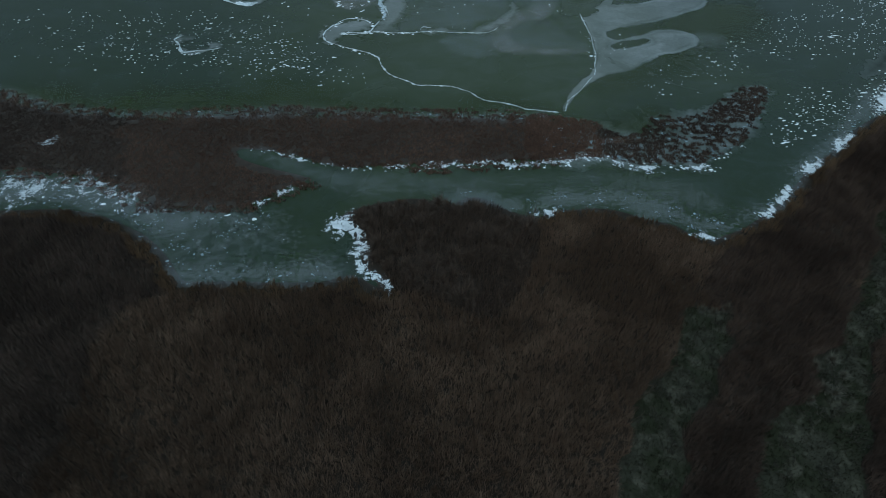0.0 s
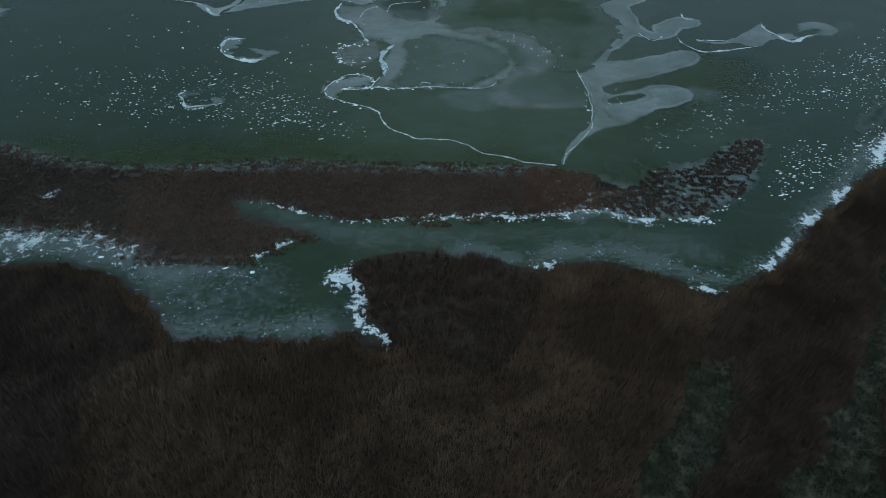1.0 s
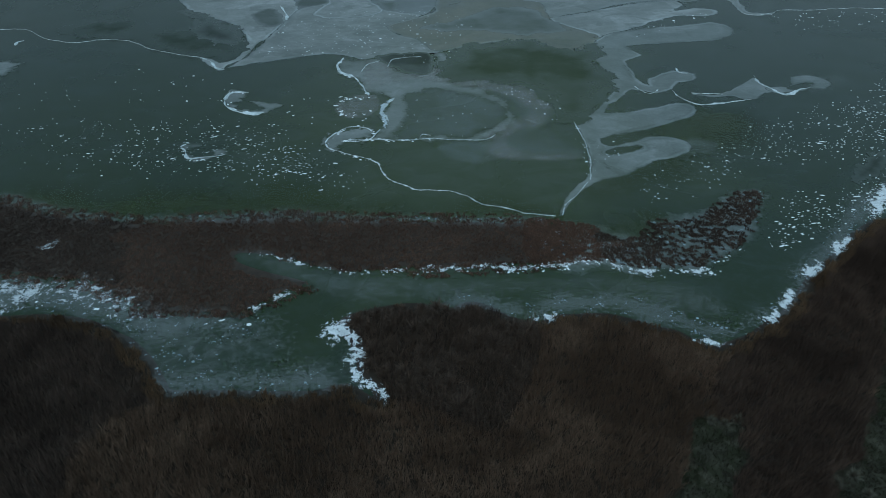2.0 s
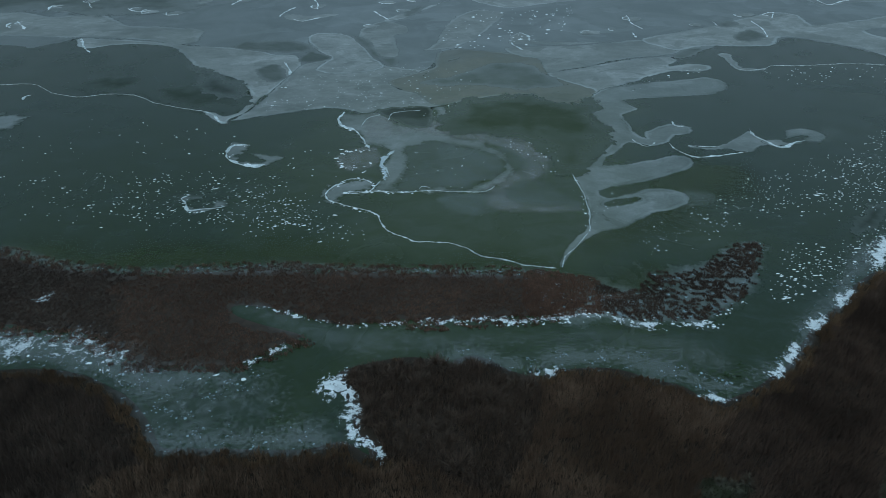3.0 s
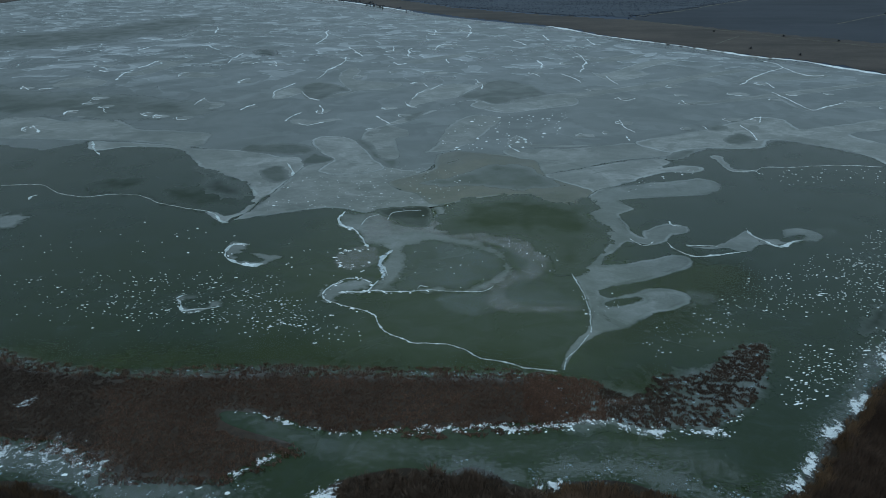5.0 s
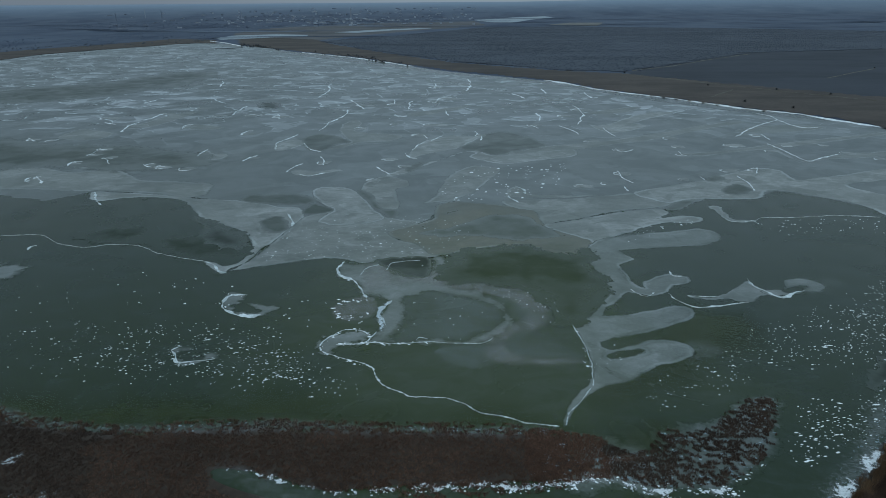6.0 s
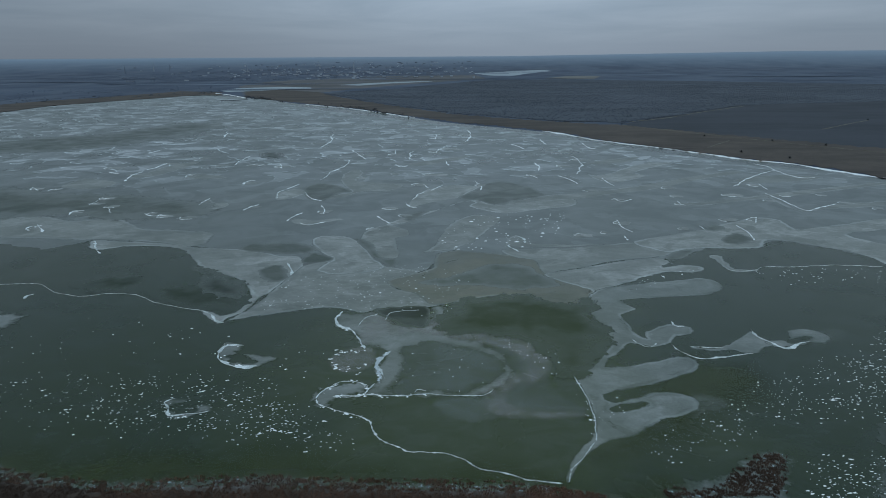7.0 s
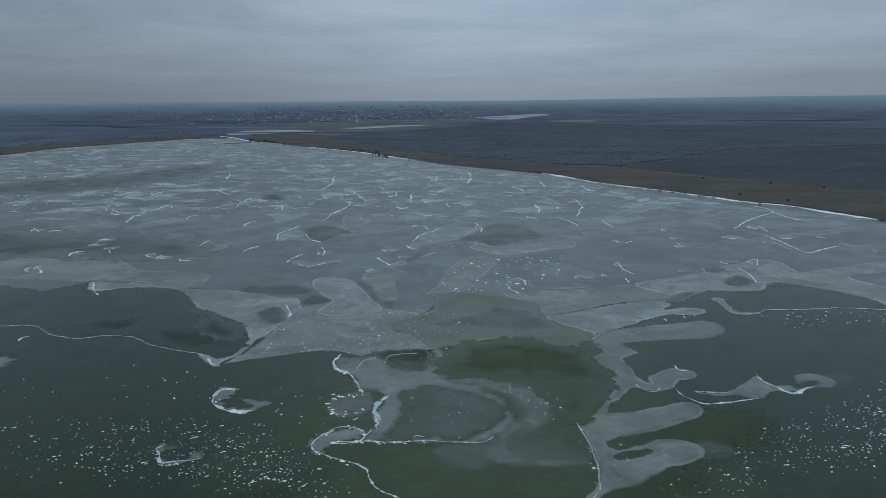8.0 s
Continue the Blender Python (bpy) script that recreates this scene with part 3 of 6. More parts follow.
def build_ground():
    az = np.radians(np.concatenate([np.arange(-180, -60, 4), np.arange(-60, 60, 0.4), np.arange(60, 180, 4)]))
    rad = np.concatenate([[0.5, 8.0, 14.0], 20 * np.exp(np.arange(0, math.log(4960 / 20), 0.0125)), [4960]])
    A, R = np.meshgrid(az, rad)
    x, y = (R * np.sin(A)).ravel(), (R * np.cos(A)).ravel()
    sd = signed(np.stack([x, y], 1), LAKE)
    shore = np.clip(0.10 - sd * 0.06, -0.6, 0.35)
    # weight of the haze-blue far colours
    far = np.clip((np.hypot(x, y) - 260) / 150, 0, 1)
    z = shore + rise(x, y)
    nr, na = len(rad), len(az)
    idx = np.arange(nr * na).reshape(nr, na)
    nxt = np.roll(idx, -1, axis=1)
    quads = np.stack([idx[:-1], idx[1:], nxt[1:], nxt[:-1]], -1).reshape(-1, 4)
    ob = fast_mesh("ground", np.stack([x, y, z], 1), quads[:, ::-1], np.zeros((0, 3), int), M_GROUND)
    ob.data.attributes.new("farland_haze", "FLOAT", "POINT").data.foreach_set("value", far.astype(np.float32))
    # weight of the pale haze painted towards the horizon
    skyline_haze = np.clip((np.hypot(x, y) - 3600) / 1300, 0, 1) ** 1.7
    ob.data.attributes.new("skyline_haze", "FLOAT", "POINT").data.foreach_set("value", skyline_haze.astype(np.float32))
    tagged(ob, "dark winter land round the lake, brown litter and woods, blued by haze far off", "ground", kind="structure")


build_ground()


def sheet(name, outline, z, material, label, category, kind="structure", thick=0.0):
    p = np.asarray(outline)
    bm = bmesh.new()
    vs = [bm.verts.new((float(x), float(y), float(z))) for x, y in p]
    f = bm.faces.new(vs)
    bm.normal_update()
    if f.normal.z < 0:
        f.normal_flip()
    bmesh.ops.triangulate(bm, faces=[f])
    me = bpy.data.meshes.new(name)
    bm.to_mesh(me)
    bm.free()
    me.materials.append(material)
    return tagged(new(name, me), label, category, kind=kind)


sheet("lake_ice", LAKE, 0.0, M_ICE, "frozen lake of dark green ice", "lake ice")

# ---- the low island with its cove and its broken end ----
ISLAND = smooth_line([(-98.5, 115.7), (-92.3, 113.3), (-85.1, 111.2), (-77.1, 109.7), (-70.6, 108.7), (-64.4, 108), (-58.3, 108), (-52.6, 109), (-44.2, 109.5), (-34.6, 109.9), (-27.1, 108.8), (-19.9, 109.2), (-10.2, 108.3), (-0.6, 108.3), (7.9, 108.2), (13.8, 107.6), (20.5, 107.2), (26.5, 105.2), (24, 101.5), (29, 98.8), (24, 96.4)] + [(19.1, 95), (12.9, 94.7), (7.3, 94.2), (-0.5, 93.5), (-9.4, 93.6), (-16, 92.6), (-20.4, 92.6), (-25.1, 94.3), (-29.9, 96.1), (-34.7, 97.5), (-39.4, 98.4), (-41.6, 98.1), (-41.7, 96.7), (-39.8, 94.9), (-34.8, 92.7), (-30.1, 91), (-26, 89.5)] + [(-27.4, 87.9), (-31.3, 85.8), (-34, 83.5), (-37.6, 81.4), (-41.8, 81.4), (-45, 81.7), (-50, 81.3), (-53.2, 81.6), (-57.4, 84.5), (-63.1, 88.4), (-69.4, 90.7), (-77.4, 91.2), (-86.4, 91.8)] + [(-100, 78), (-140, 98), (-170, 125), (-130, 118)], 1.5, True)
SPARSE = smooth_line([(18.2, 108.8), (26, 108.1), (31.7, 106.7), (34.7, 103.6), (40.7, 103.9), (44.1, 108.6), (50.2, 108.6), (55.3, 109.7), (59.9, 114.7), (64.1, 118), (68.6, 120), (72.6, 118.6), (69, 111.5), (65.9, 105.5), (60.4, 99.9), (54.4, 95.5), (49.3, 93.1), (43.7, 92.8), (39.2, 92.8), (34.1, 94.5), (28.6, 95.4), (17.3, 94.5)], 1.5, True)
sheet("island_ground", wobble(ISLAND, 6, 0.5), 0.03, M_LITTER, "low brown mud under the island's reed stubble", "ground")
at = scatter(smooth_line(wobble(ISLAND[::3] + np.sign(ISLAND[::3] - [-40, 105]) * [0, 1.6], 4, 1.0), 2.0, True), 16.0, 11)
edge = signed(at, ISLAND)
keep = np.array([e > 0.3 + 3.4 * noise.noise((x / 2.2, y / 2.2, 1.0)) and noise.noise((x / 2.0 + y / 3.5, y / 0.95, 4.0)) > (x - 27) / 14 and noise.noise((x / 0.8, y / 0.6, 31.0)) > -0.42 + 0.16 * noise.noise((x / 12, y / 9, 33.0)) for (x, y), e in zip(at, edge)])
at = at[keep]
tuft = 0.26 + 0.26 * np.abs(np.array([noise.noise((x / 0.8, y / 0.8, 2.0)) for x, y in at]))
# west end: browner stubble, with the view's dim edge painted in
dull = np.array([x + 9 * noise.noise((x / 14, y / 7, 41.0)) + 4 * noise.noise((x / 3, y / 2, 43.0)) < -66 for x, y in at])
ob = blades("island_reed_stubble", at[~dull], tuft[~dull], 0.10, 1.0, 3, M_STUBBLE, 12)
tagged(ob, "dense short red-brown reed stubble covering the island", "reeds", kind="stuff")
ob = blades("dull_reed_stubble", at[dull], tuft[dull], 0.10, 1.0, 3, M_DIMSTUBBLE, 15)
tagged(ob, "dark brown reed stubble at the island's end, dimmed like the view's edge", "reeds", kind="stuff")
at = scatter(SPARSE, 22.0, 13)
edge = signed(at, SPARSE)
keep = np.array([noise.noise((x / 1.3 + y / 3.0, y / 0.95, 4.0)) + 0.4 * noise.noise((x / 9, y / 6, 8.0)) + 0.022 * (42 - x) * (x < 42) > -0.10 + 0.3 * max(0, 1 - e / 1.5) for (x, y), e in zip(at, edge)])
at = at[keep]
link = np.array([x + 6 * noise.noise((x / 5, y / 3, 47.0)) < 34 for x, y in at])
ob = blades("island_reed_stubble", at[link], 0.36, 0.11, 0.9, 3, M_STUBBLE, 18)
tagged(ob, "thinning red-brown reed stubble towards the island's tip", "reeds", kind="stuff")
ob = blades("broken_reed_clumps", at[~link], 0.40, 0.13, 0.8, 3, M_CLUMP, 14)
tagged(ob, "broken clumps of brown reed stubble frozen in ice", "reeds", kind="stuff")

rng = np.random.default_rng(16)
at = rng.uniform((-150, 80), (75, 128), (150000, 2))
edge = signed(at, ISLAND)
COVE = [(-44.3, 99.5), (-38.7, 100.2), (-20.6, 94.1), (-7.1, 91.5), (-19.4, 84.5), (-25.6, 88.9), (-31.1, 90.5), (-40, 93.6)]
near = (edge > -3.2) & (edge < 0.4) & (signed(at, COVE) < 0)
at, edge = at[near], edge[near]
keep = np.array([noise.noise((x / 1.7, y / 0.8, 21.0)) + 0.5 * noise.noise((x / 6, y / 6, 23.0)) > -0.10 - e * 0.07 for (x, y), e in zip(at, edge)])
ob = blades("island_fringe_clumps", at[keep], 0.38, 0.12, 0.9, 3, M_STUBBLE, 17)
tagged(ob, "ragged brown reed clumps along the island's rim", "reeds", kind="stuff")

def ragged(points, step, closed):
    return wobble(wobble(smooth_line(points, step, closed), 6, 2.4, 3.0), 1.8, 0.9, 5.0)


# ---- reed beds on the near shore, with two grassy strips ----
STRIP_A = ragged([(38.4, 58.5), (42.7, 59), (45.8, 57.3), (44, 53.5), (41.3, 48.7), (37.4, 43.2), (34.4, 38), (31.8, 33.3), (29.6, 28.7)] + [(34, 16), (18, 16)] + [(21.3, 28.7), (24.2, 34.8), (27, 40.6), (30.6, 45.9), (34.2, 50.7), (36.6, 54.8)], 1.0, True)
STRIP_B = ragged([(79.4, 78.5), (75.3, 73), (70.9, 66), (63.2, 56.8), (58, 50.6), (51.2, 44), (47.2, 39.7), (42.6, 33.3), (39.6, 28.7)] + [(38, 14), (58, 14), (53, 29)] + [(53.3, 30.3), (55.6, 34.8), (60.5, 43.1), (67.2, 52.6)] + [(92, 62), (100, 80)], 1.0, True)
LAND = np.concatenate([NEAR_SHORE, [(125, 105), (125, 10), (-110, 10), (-110, 76)]])
HEADLAND = smooth_line([(-17.6, 76.8), (-14.9, 81.1), (-4.8, 82.6), (6.5, 82.5), (14.4, 78.6), (17, 74.7), (14.2, 65.7), (9.9, 57.7), (6.3, 55.5), (-2.4, 59.9), (-8.8, 62.2), (-12.7, 65.8), (-14.3, 73.4)], 2.0, True)
strips = [STRIP_A, STRIP_B]
GROWN = np.concatenate([wobble(NEAR_SHORE, 3, 0.4) + [0, 1.2], [(125, 105), (125, 10), (-110, 10), (-110, 76)]])
at = scatter(GROWN, 9.0, 21, 0.0, strips)
rng = np.random.default_rng(5)
head = signed(at, HEADLAND) > 0
edge = signed(at, LAND)
gap = np.array([noise.noise((x / 5, y / 5, 2.0)) + 0.6 * noise.noise((x / 1.6, y / 1.6, 5.0)) for x, y in at])
rag = np.array([2.2 * noise.noise((x / 2.4, y / 2.4, 3.0)) + 1.1 * noise.noise((x / 0.9, y / 0.9, 6.0)) for x, y in at])
fits = edge > rag - 0.3
LEFT_BED = smooth_line([(-93.2, 82.1), (-69.6, 79.7), (-60.5, 77.3), (-52.8, 71.8), (-45.8, 64.7), (-44, 61.7), (-50.9, 55.7), (-52.2, 47.7), (-52, 37.2), (-51.9, 26.9), (-63, 26.9)], 2.0, True)
RIGHT_BED = smooth_line([(47.6, 70.4), (62.7, 81.6), (90.5, 104.1), (91.1, 89.2), (75.2, 71.8), (59.9, 55.4), (51.3, 46.5), (39.9, 33.9), (31.3, 26.8), (32.2, 34), (41.1, 47.5), (45.2, 55.5), (41.6, 60.9)], 2.0, True)
grey = (signed(at, LEFT_BED) + 2.5 * gap > 0) & ~head & fits
dusk = ((signed(at, RIGHT_BED) + 1.5 * gap > 0) | ((at[:, 0] > 27 + 0.6 * (at[:, 1] - 28.7)) & (at[:, 1] < 62))) & ~head & fits
keep = ~head & fits & ~dusk & ~grey
head &= fits
tall = np.array([2.5 + 0.7 * noise.noise((x / 9, y / 9, 7.0)) + 0.8 * noise.noise((x / 2.4, y / 2.4, 17.0)) for x, y in at]) * np.clip(0.6 + edge / 5, 0.6, 1)
rim = (edge < 1.5 + 1.8 * gap) & fits & ~head
keep &= ~rim
dusk &= ~rim
grey &= ~rim
ob = blades("grey_reed_bed", at[grey], tall[grey] * 0.86, 0.045, 0.5, 6, M_GREYREED, 26)
tagged(ob, "dull grey-brown reeds at the end of the bay", "reeds", kind="stuff")
ob = blades("reed_fringe", at[rim], tall[rim] * 0.85, 0.05, 0.35, 6, M_FRINGE, 25)
tagged(ob, "russet reeds along the edge of the ice", "reeds", kind="stuff")
ob = blades("reed_bed", at[keep], tall[keep] * 0.86, 0.045, 0.5, 6, M_REED, 22)
tagged(ob, "tall dense dry brown reeds along the shore", "reeds", kind="stuff")
ob = blades("dark_reed_bed", at[dusk], tall[dusk] * 0.86, 0.045, 0.5, 6, M_DUSK, 24)
tagged(ob, "dark brown reeds beside the grass strips", "reeds", kind="stuff")
ob = blades("shore_scrub", at[head], tall[head] * 0.85, 0.06, 0.6, 4, M_SCRUB, 23)
tagged(ob, "dark tangled leafless scrub on the headland", "scrub", kind="stuff")
for outline, z in ((STRIP_A, 0.37), (STRIP_B, 0.37)):
    sheet("grass_strip", outline, z, M_TURF, "dull green winter grass strip between reeds", "grass")
    at = scatter(outline, 9.0, 31)
    ob = blades("grass", np.asarray(at), 0.35, 0.10, 0.9, 2, M_TURF, 32)
    ob.location.z = z
    tagged(ob, "short dull green winter grass", "grass", kind="stuff")
    pale = np.array([noise.noise((x / 3.2, y / 3.2, 12.0)) + 0.5 * noise.noise((x / 1.1, y / 1.1, 15.0)) for x, y in at]) > 0.12
    ob = blades("dead_grass", at[pale], 0.4, 0.07, 1.1, 3, M_DEAD, 33)
    ob.location.z = z
    tagged(ob, "pale flattened tufts of dead grass", "grass", kind="stuff")

def shrub(seed, size, material):
    """A leafless shrub: a few forking stems and a dome of fine twigs."""
    rng = np.random.default_rng(seed)
    root = new("shrub")
    n = 9
    a = rng.uniform(0, 6.283, n)
    at = np.zeros((n, 2)) + rng.normal(0, 0.1, (n, 2))
    stem = blades("stem", at, size * 0.8, 0.09, 0.8, 2, material, seed + 1, root)
    n = 260
    a, e, d = rng.uniform(0, 6.283, n), np.arcsin(rng.uniform(0.05, 1.0, n)), size * rng.uniform(0.55, 1.0, n) * (1 + 0.25 * np.sin(3 * rng.uniform(0, 6.283, n)))
    tip = np.stack([np.cos(a) * np.cos(e) * d * 0.95, np.sin(a) * np.cos(e) * d * 0.95, np.sin(e) * d], 1)
    base = tip * rng.uniform(0.3, 0.6, (n, 1))
    w = rng.uniform(0.03, 0.07, (n, 1)) * np.stack([np.cos(a + 1.57), np.sin(a + 1.57), 0 * a], 1)
    jag = rng.normal(0, 0.16 * size, (n, 3)) * [1, 1, 0.5]
    v = np.stack([base - w, base + w, tip + jag], 1).reshape(-1, 3)
    fast_mesh("crown", v, np.zeros((0, 4), int), np.arange(n * 3).reshape(-1, 3), material, root)
    return root


SHRUBS = [shrub(200 + i, 1.7 + 0.25 * i, M_SCRUB) for i in range(4)]
for k in SHRUBS:
    tagged(k, "dark leafless shrub among the shore scrub", "shrub", "shrubs on the headland")
rng = np.random.default_rng(301)
spots = scatter(HEADLAND, 0.16, 302, 1.0)
for i, (x, y) in enumerate(spots):
    m = pose(x, y, 0.15, 0, 0, rng.uniform(0, 360)) @ Matrix.Scale(rng.uniform(0.75, 1.3), 4)
    if i < len(SHRUBS):
        SHRUBS[i].matrix_world = m
    else:
        ob = copy_thing(SHRUBS[rng.integers(4)], m)
        ob.scale = [rng.uniform(0.75, 1.3)] * 3
PALES = [shrub(240 + i, 1.2 + 0.3 * i, M_PALETWIG) for i in range(2)]
for i, (x, y) in enumerate([(54.3, 47.7), (57.1, 48.7), (57.7, 46), (54, 44), (51.2, 42.1), (55.2, 43.1), (42.2, 57.3), (44.4, 57.7), (40.4, 57.8)]):
    m = pose(x, y, 0.3, 0, 0, 40 * i)
    ob = PALES[i] if i < 2 else copy_thing(PALES[i % 2], m)
    ob.matrix_world = m
    tagged(ob, "pale bleached shrub beside the grass strip", "shrub", "pale shrubs")


def grains(name, outline, density, seed, size, material, label, bias=0.0, inside=0.0):
    """Countless small crumbs of frozen slush lying on the ice."""
    q = scatter(outline, density, seed, inside)
    d = np.array([noise.noise((x / 2.5, y / 1.6, seed)) + 0.7 * noise.noise((x / 0.8, y / 0.6, seed + 3.0)) for x, y in q])
    q = q[d > bias]
    rng = np.random.default_rng(seed)
    n = len(q)
    s = size * np.clip(rng.lognormal(0, 0.5, n), 0.4, 3.0)
    v = np.zeros((n, 6, 3))
    for k in range(5):
        a, j = k / 5 * 6.283 + rng.uniform(0, 0.8, n), rng.uniform(0.6, 1.4, n)
        v[:, k] = np.stack([q[:, 0] + np.cos(a) * s * j * 1.3, q[:, 1] + np.sin(a) * s * j, 0 * s + 0.03], 1)
    v[:, 5] = np.stack([q[:, 0], q[:, 1], 0.06 + s * rng.uniform(0.2, 0.5, n)], 1)
    tri = np.array([(k, (k + 1) % 5, 5) for k in range(5)])
    ob = fast_mesh(name, v.reshape(-1, 3), np.zeros((0, 4), int), (np.arange(n)[:, None, None] * 6 + tri).reshape(-1, 3), material)
    return tagged(ob, label, "slush", kind="stuff")


BAY = [(-85.8, 90.5), (-77.1, 90.7), (-69.3, 90.4), (-62.4, 88.1), (-55.9, 83.4), (-49.7, 80.5), (-41.6, 80.7), (-33.4, 80.7), (-28.9, 78.9), (-31.3, 75.9), (-37.7, 73.2), (-33.5, 68.2), (-18.4, 68.1), (-16.6, 64.3), (-30.6, 63.4), (-44.3, 63.5), (-46.9, 67), (-50.4, 71), (-54.8, 75.2), (-59, 77.7), (-65.3, 80.8), (-73.2, 82.3), (-81.4, 82.1)]
grains("slush_grains", BAY, 4.0, 61, 0.085, M_GRAIN, "grey-white frozen slush grains across the bay", 0.22)
grains("snow_grains", [(-85.8, 90.5), (-77.1, 90.7), (-69.3, 90.4), (-62.4, 88.1), (-56, 83.7), (-49.8, 80.7), (-41.7, 81), (-34.5, 81.3), (-28.3, 86.8), (-26.2, 87.6), (-29.7, 83), (-39, 78.4), (-48.8, 77.3), (-57.6, 79.5), (-71.5, 83.2), (-81.9, 82.9)], 5.0, 62, 0.12, M_CHUNK, "white broken snow crust below the island", 0.62)
grains("snow_grains", [(-41.8, 98.8), (-32.3, 97), (-26.3, 95.2), (-20.5, 93), (-9.4, 93.7), (7.3, 94.5), (18.5, 95.1), (31.1, 96.5), (34.1, 94.9), (51.6, 93.4), (57.1, 96.9), (61.6, 99.9), (62.3, 98.6), (52.4, 90.8), (40.7, 89.8), (30.5, 93.2), (18.1, 91.6), (7.2, 92), (-9.3, 91.1), (-20.2, 91.1), (-27.3, 94.2), (-38, 97.4)], 6.0, 63, 0.10, M_CHUNK, "white broken snow crust along the island's south rim", 0.25)
grains("slush_grains", [(-0.5, 85), (6.9, 85.9), (12.6, 83.4), (17.3, 84.3), (22.8, 86.1), (31.3, 86.1), (38.3, 84.2), (42.7, 81.2), (49.7, 77.5), (53.5, 76.9), (58.4, 81.9), (65.4, 88), (72.9, 96.8), (81.6, 104.8), (101.5, 122.3), (100.3, 114.5), (84.7, 102.2), (71.2, 89.7), (63.8, 82), (55.5, 76.4), (50.6, 74.2), (45.7, 74.2), (36.9, 78.4), (28.3, 81.3), (16.8, 79.2), (1.6, 81.4)], 5.0, 64, 0.075, M_GRAIN, "grey-white frozen slush grains along the reeds", 0.25)
grains("slush_grains", SPARSE, 7.0, 65, 0.10, M_GRAIN, "grey-white slush between the broken reed clumps", 0.30)
grains("slush_grains", [(-100.6, 119.3), (-78.4, 112.2), (-59.3, 110.4), (-35.1, 112.2), (-10.3, 110.6), (20.1, 109.4), (19.9, 107.5), (-10.2, 108.5), (-34.6, 109.3), (-58.7, 108.6), (-77.4, 109.7), (-98.3, 114.9)], 7.0, 66, 0.09, M_GRAIN, "grey-white slush along the island's north rim", 0.35)

# ---- snow and frost along the shores ----
for outline, soft in (
    ([(-85.9, 90.8), (-77, 90.4), (-69.3, 90.4), (-61.8, 87.8), (-56, 83.7), (-50.7, 80.8), (-52.2, 78.5), (-56.7, 79.9), (-63, 82.9), (-72.1, 84.4), (-76.4, 82.3), (-81.6, 82.4)], 3.0),
    ([(-35.9, 82.7), (-31.3, 85.8), (-27.3, 87.8), (-29.4, 84.2), (-33.6, 81.8)], 1.2),
    ([(-38.4, 98.8), (-32.3, 96.8), (-26.3, 95), (-21.6, 93), (-18.1, 92.1), (-25, 93.5), (-32.1, 95.7)], 0.8),
    ([(-21.6, 93.3), (-16, 92.9), (-9.4, 93.6), (-0.5, 93.9), (7.3, 94.3), (12.9, 94.7), (18.5, 95), (24.2, 95.5), (31, 96.3), (30.6, 94), (23.9, 93.4), (18.2, 92.3), (12.7, 91.6), (7.2, 92.8), (-0.5, 91.8), (-9.3, 92.2), (-15.9, 91.3), (-20.3, 91.6)], 1.3),
    ([(33, 94.9), (37.3, 93.8), (41.4, 92.5), (41.1, 90.5), (35.6, 91), (33.2, 92.8)], 1.0),
    ([(44.1, 92.5), (51.5, 93.3), (52.3, 91.4), (47.4, 90.6)], 1.0),
        ([(57, 79.7), (59.7, 81.4), (60.3, 79.7), (57.4, 78)], 0.8),
    ([(60.7, 82.6), (65, 86.9), (64.6, 84.1), (61.3, 81.6)], 0.8),
    ([(69.1, 91.7), (74.3, 94.9), (72.4, 91.2), (70, 90)], 0.8),
    ([(78.1, 98.9), (83.7, 102.9), (83, 99.8), (78.5, 96.7)], 0.9),
    ([(93.5, 113.5), (101.5, 122.3), (100.1, 116.7), (92.2, 108.3)], 1.2),
    ([(16.1, 79.9), (20.6, 80.9), (20, 78.9), (16.7, 78.3)], 0.7),
    ([(-83, 100.2), (-80, 102.2), (-78.6, 100.6), (-80, 99)], 0.6),
    ([(40.7, 74), (44.9, 74.9), (49.4, 73.6), (47.6, 72.4), (44.3, 72.9)], 0.7),
):
    patch("snow_patch", outline, M_CRUST if soft > 2.5 or outline[0][0] < -80 else M_SOLID if outline[0][0] > 55 else M_SNOW, soft, "bright broken snow along the icy shore", "shore snow", 90)
patch("snow_drift", [(-21, 77.2), (-18.2, 79.5), (-14.4, 76.4), (-13.2, 71.9), (-13.5, 67.8), (-11.6, 65.9), (-8.2, 62.6), (-8.7, 61.1), (-11, 63.3), (-14.6, 65.9), (-16.2, 69.1), (-16.3, 73.2), (-19.2, 74.2)], M_SOLID, 1.6, "bright snow drift piled against the headland", "shore snow", 90)
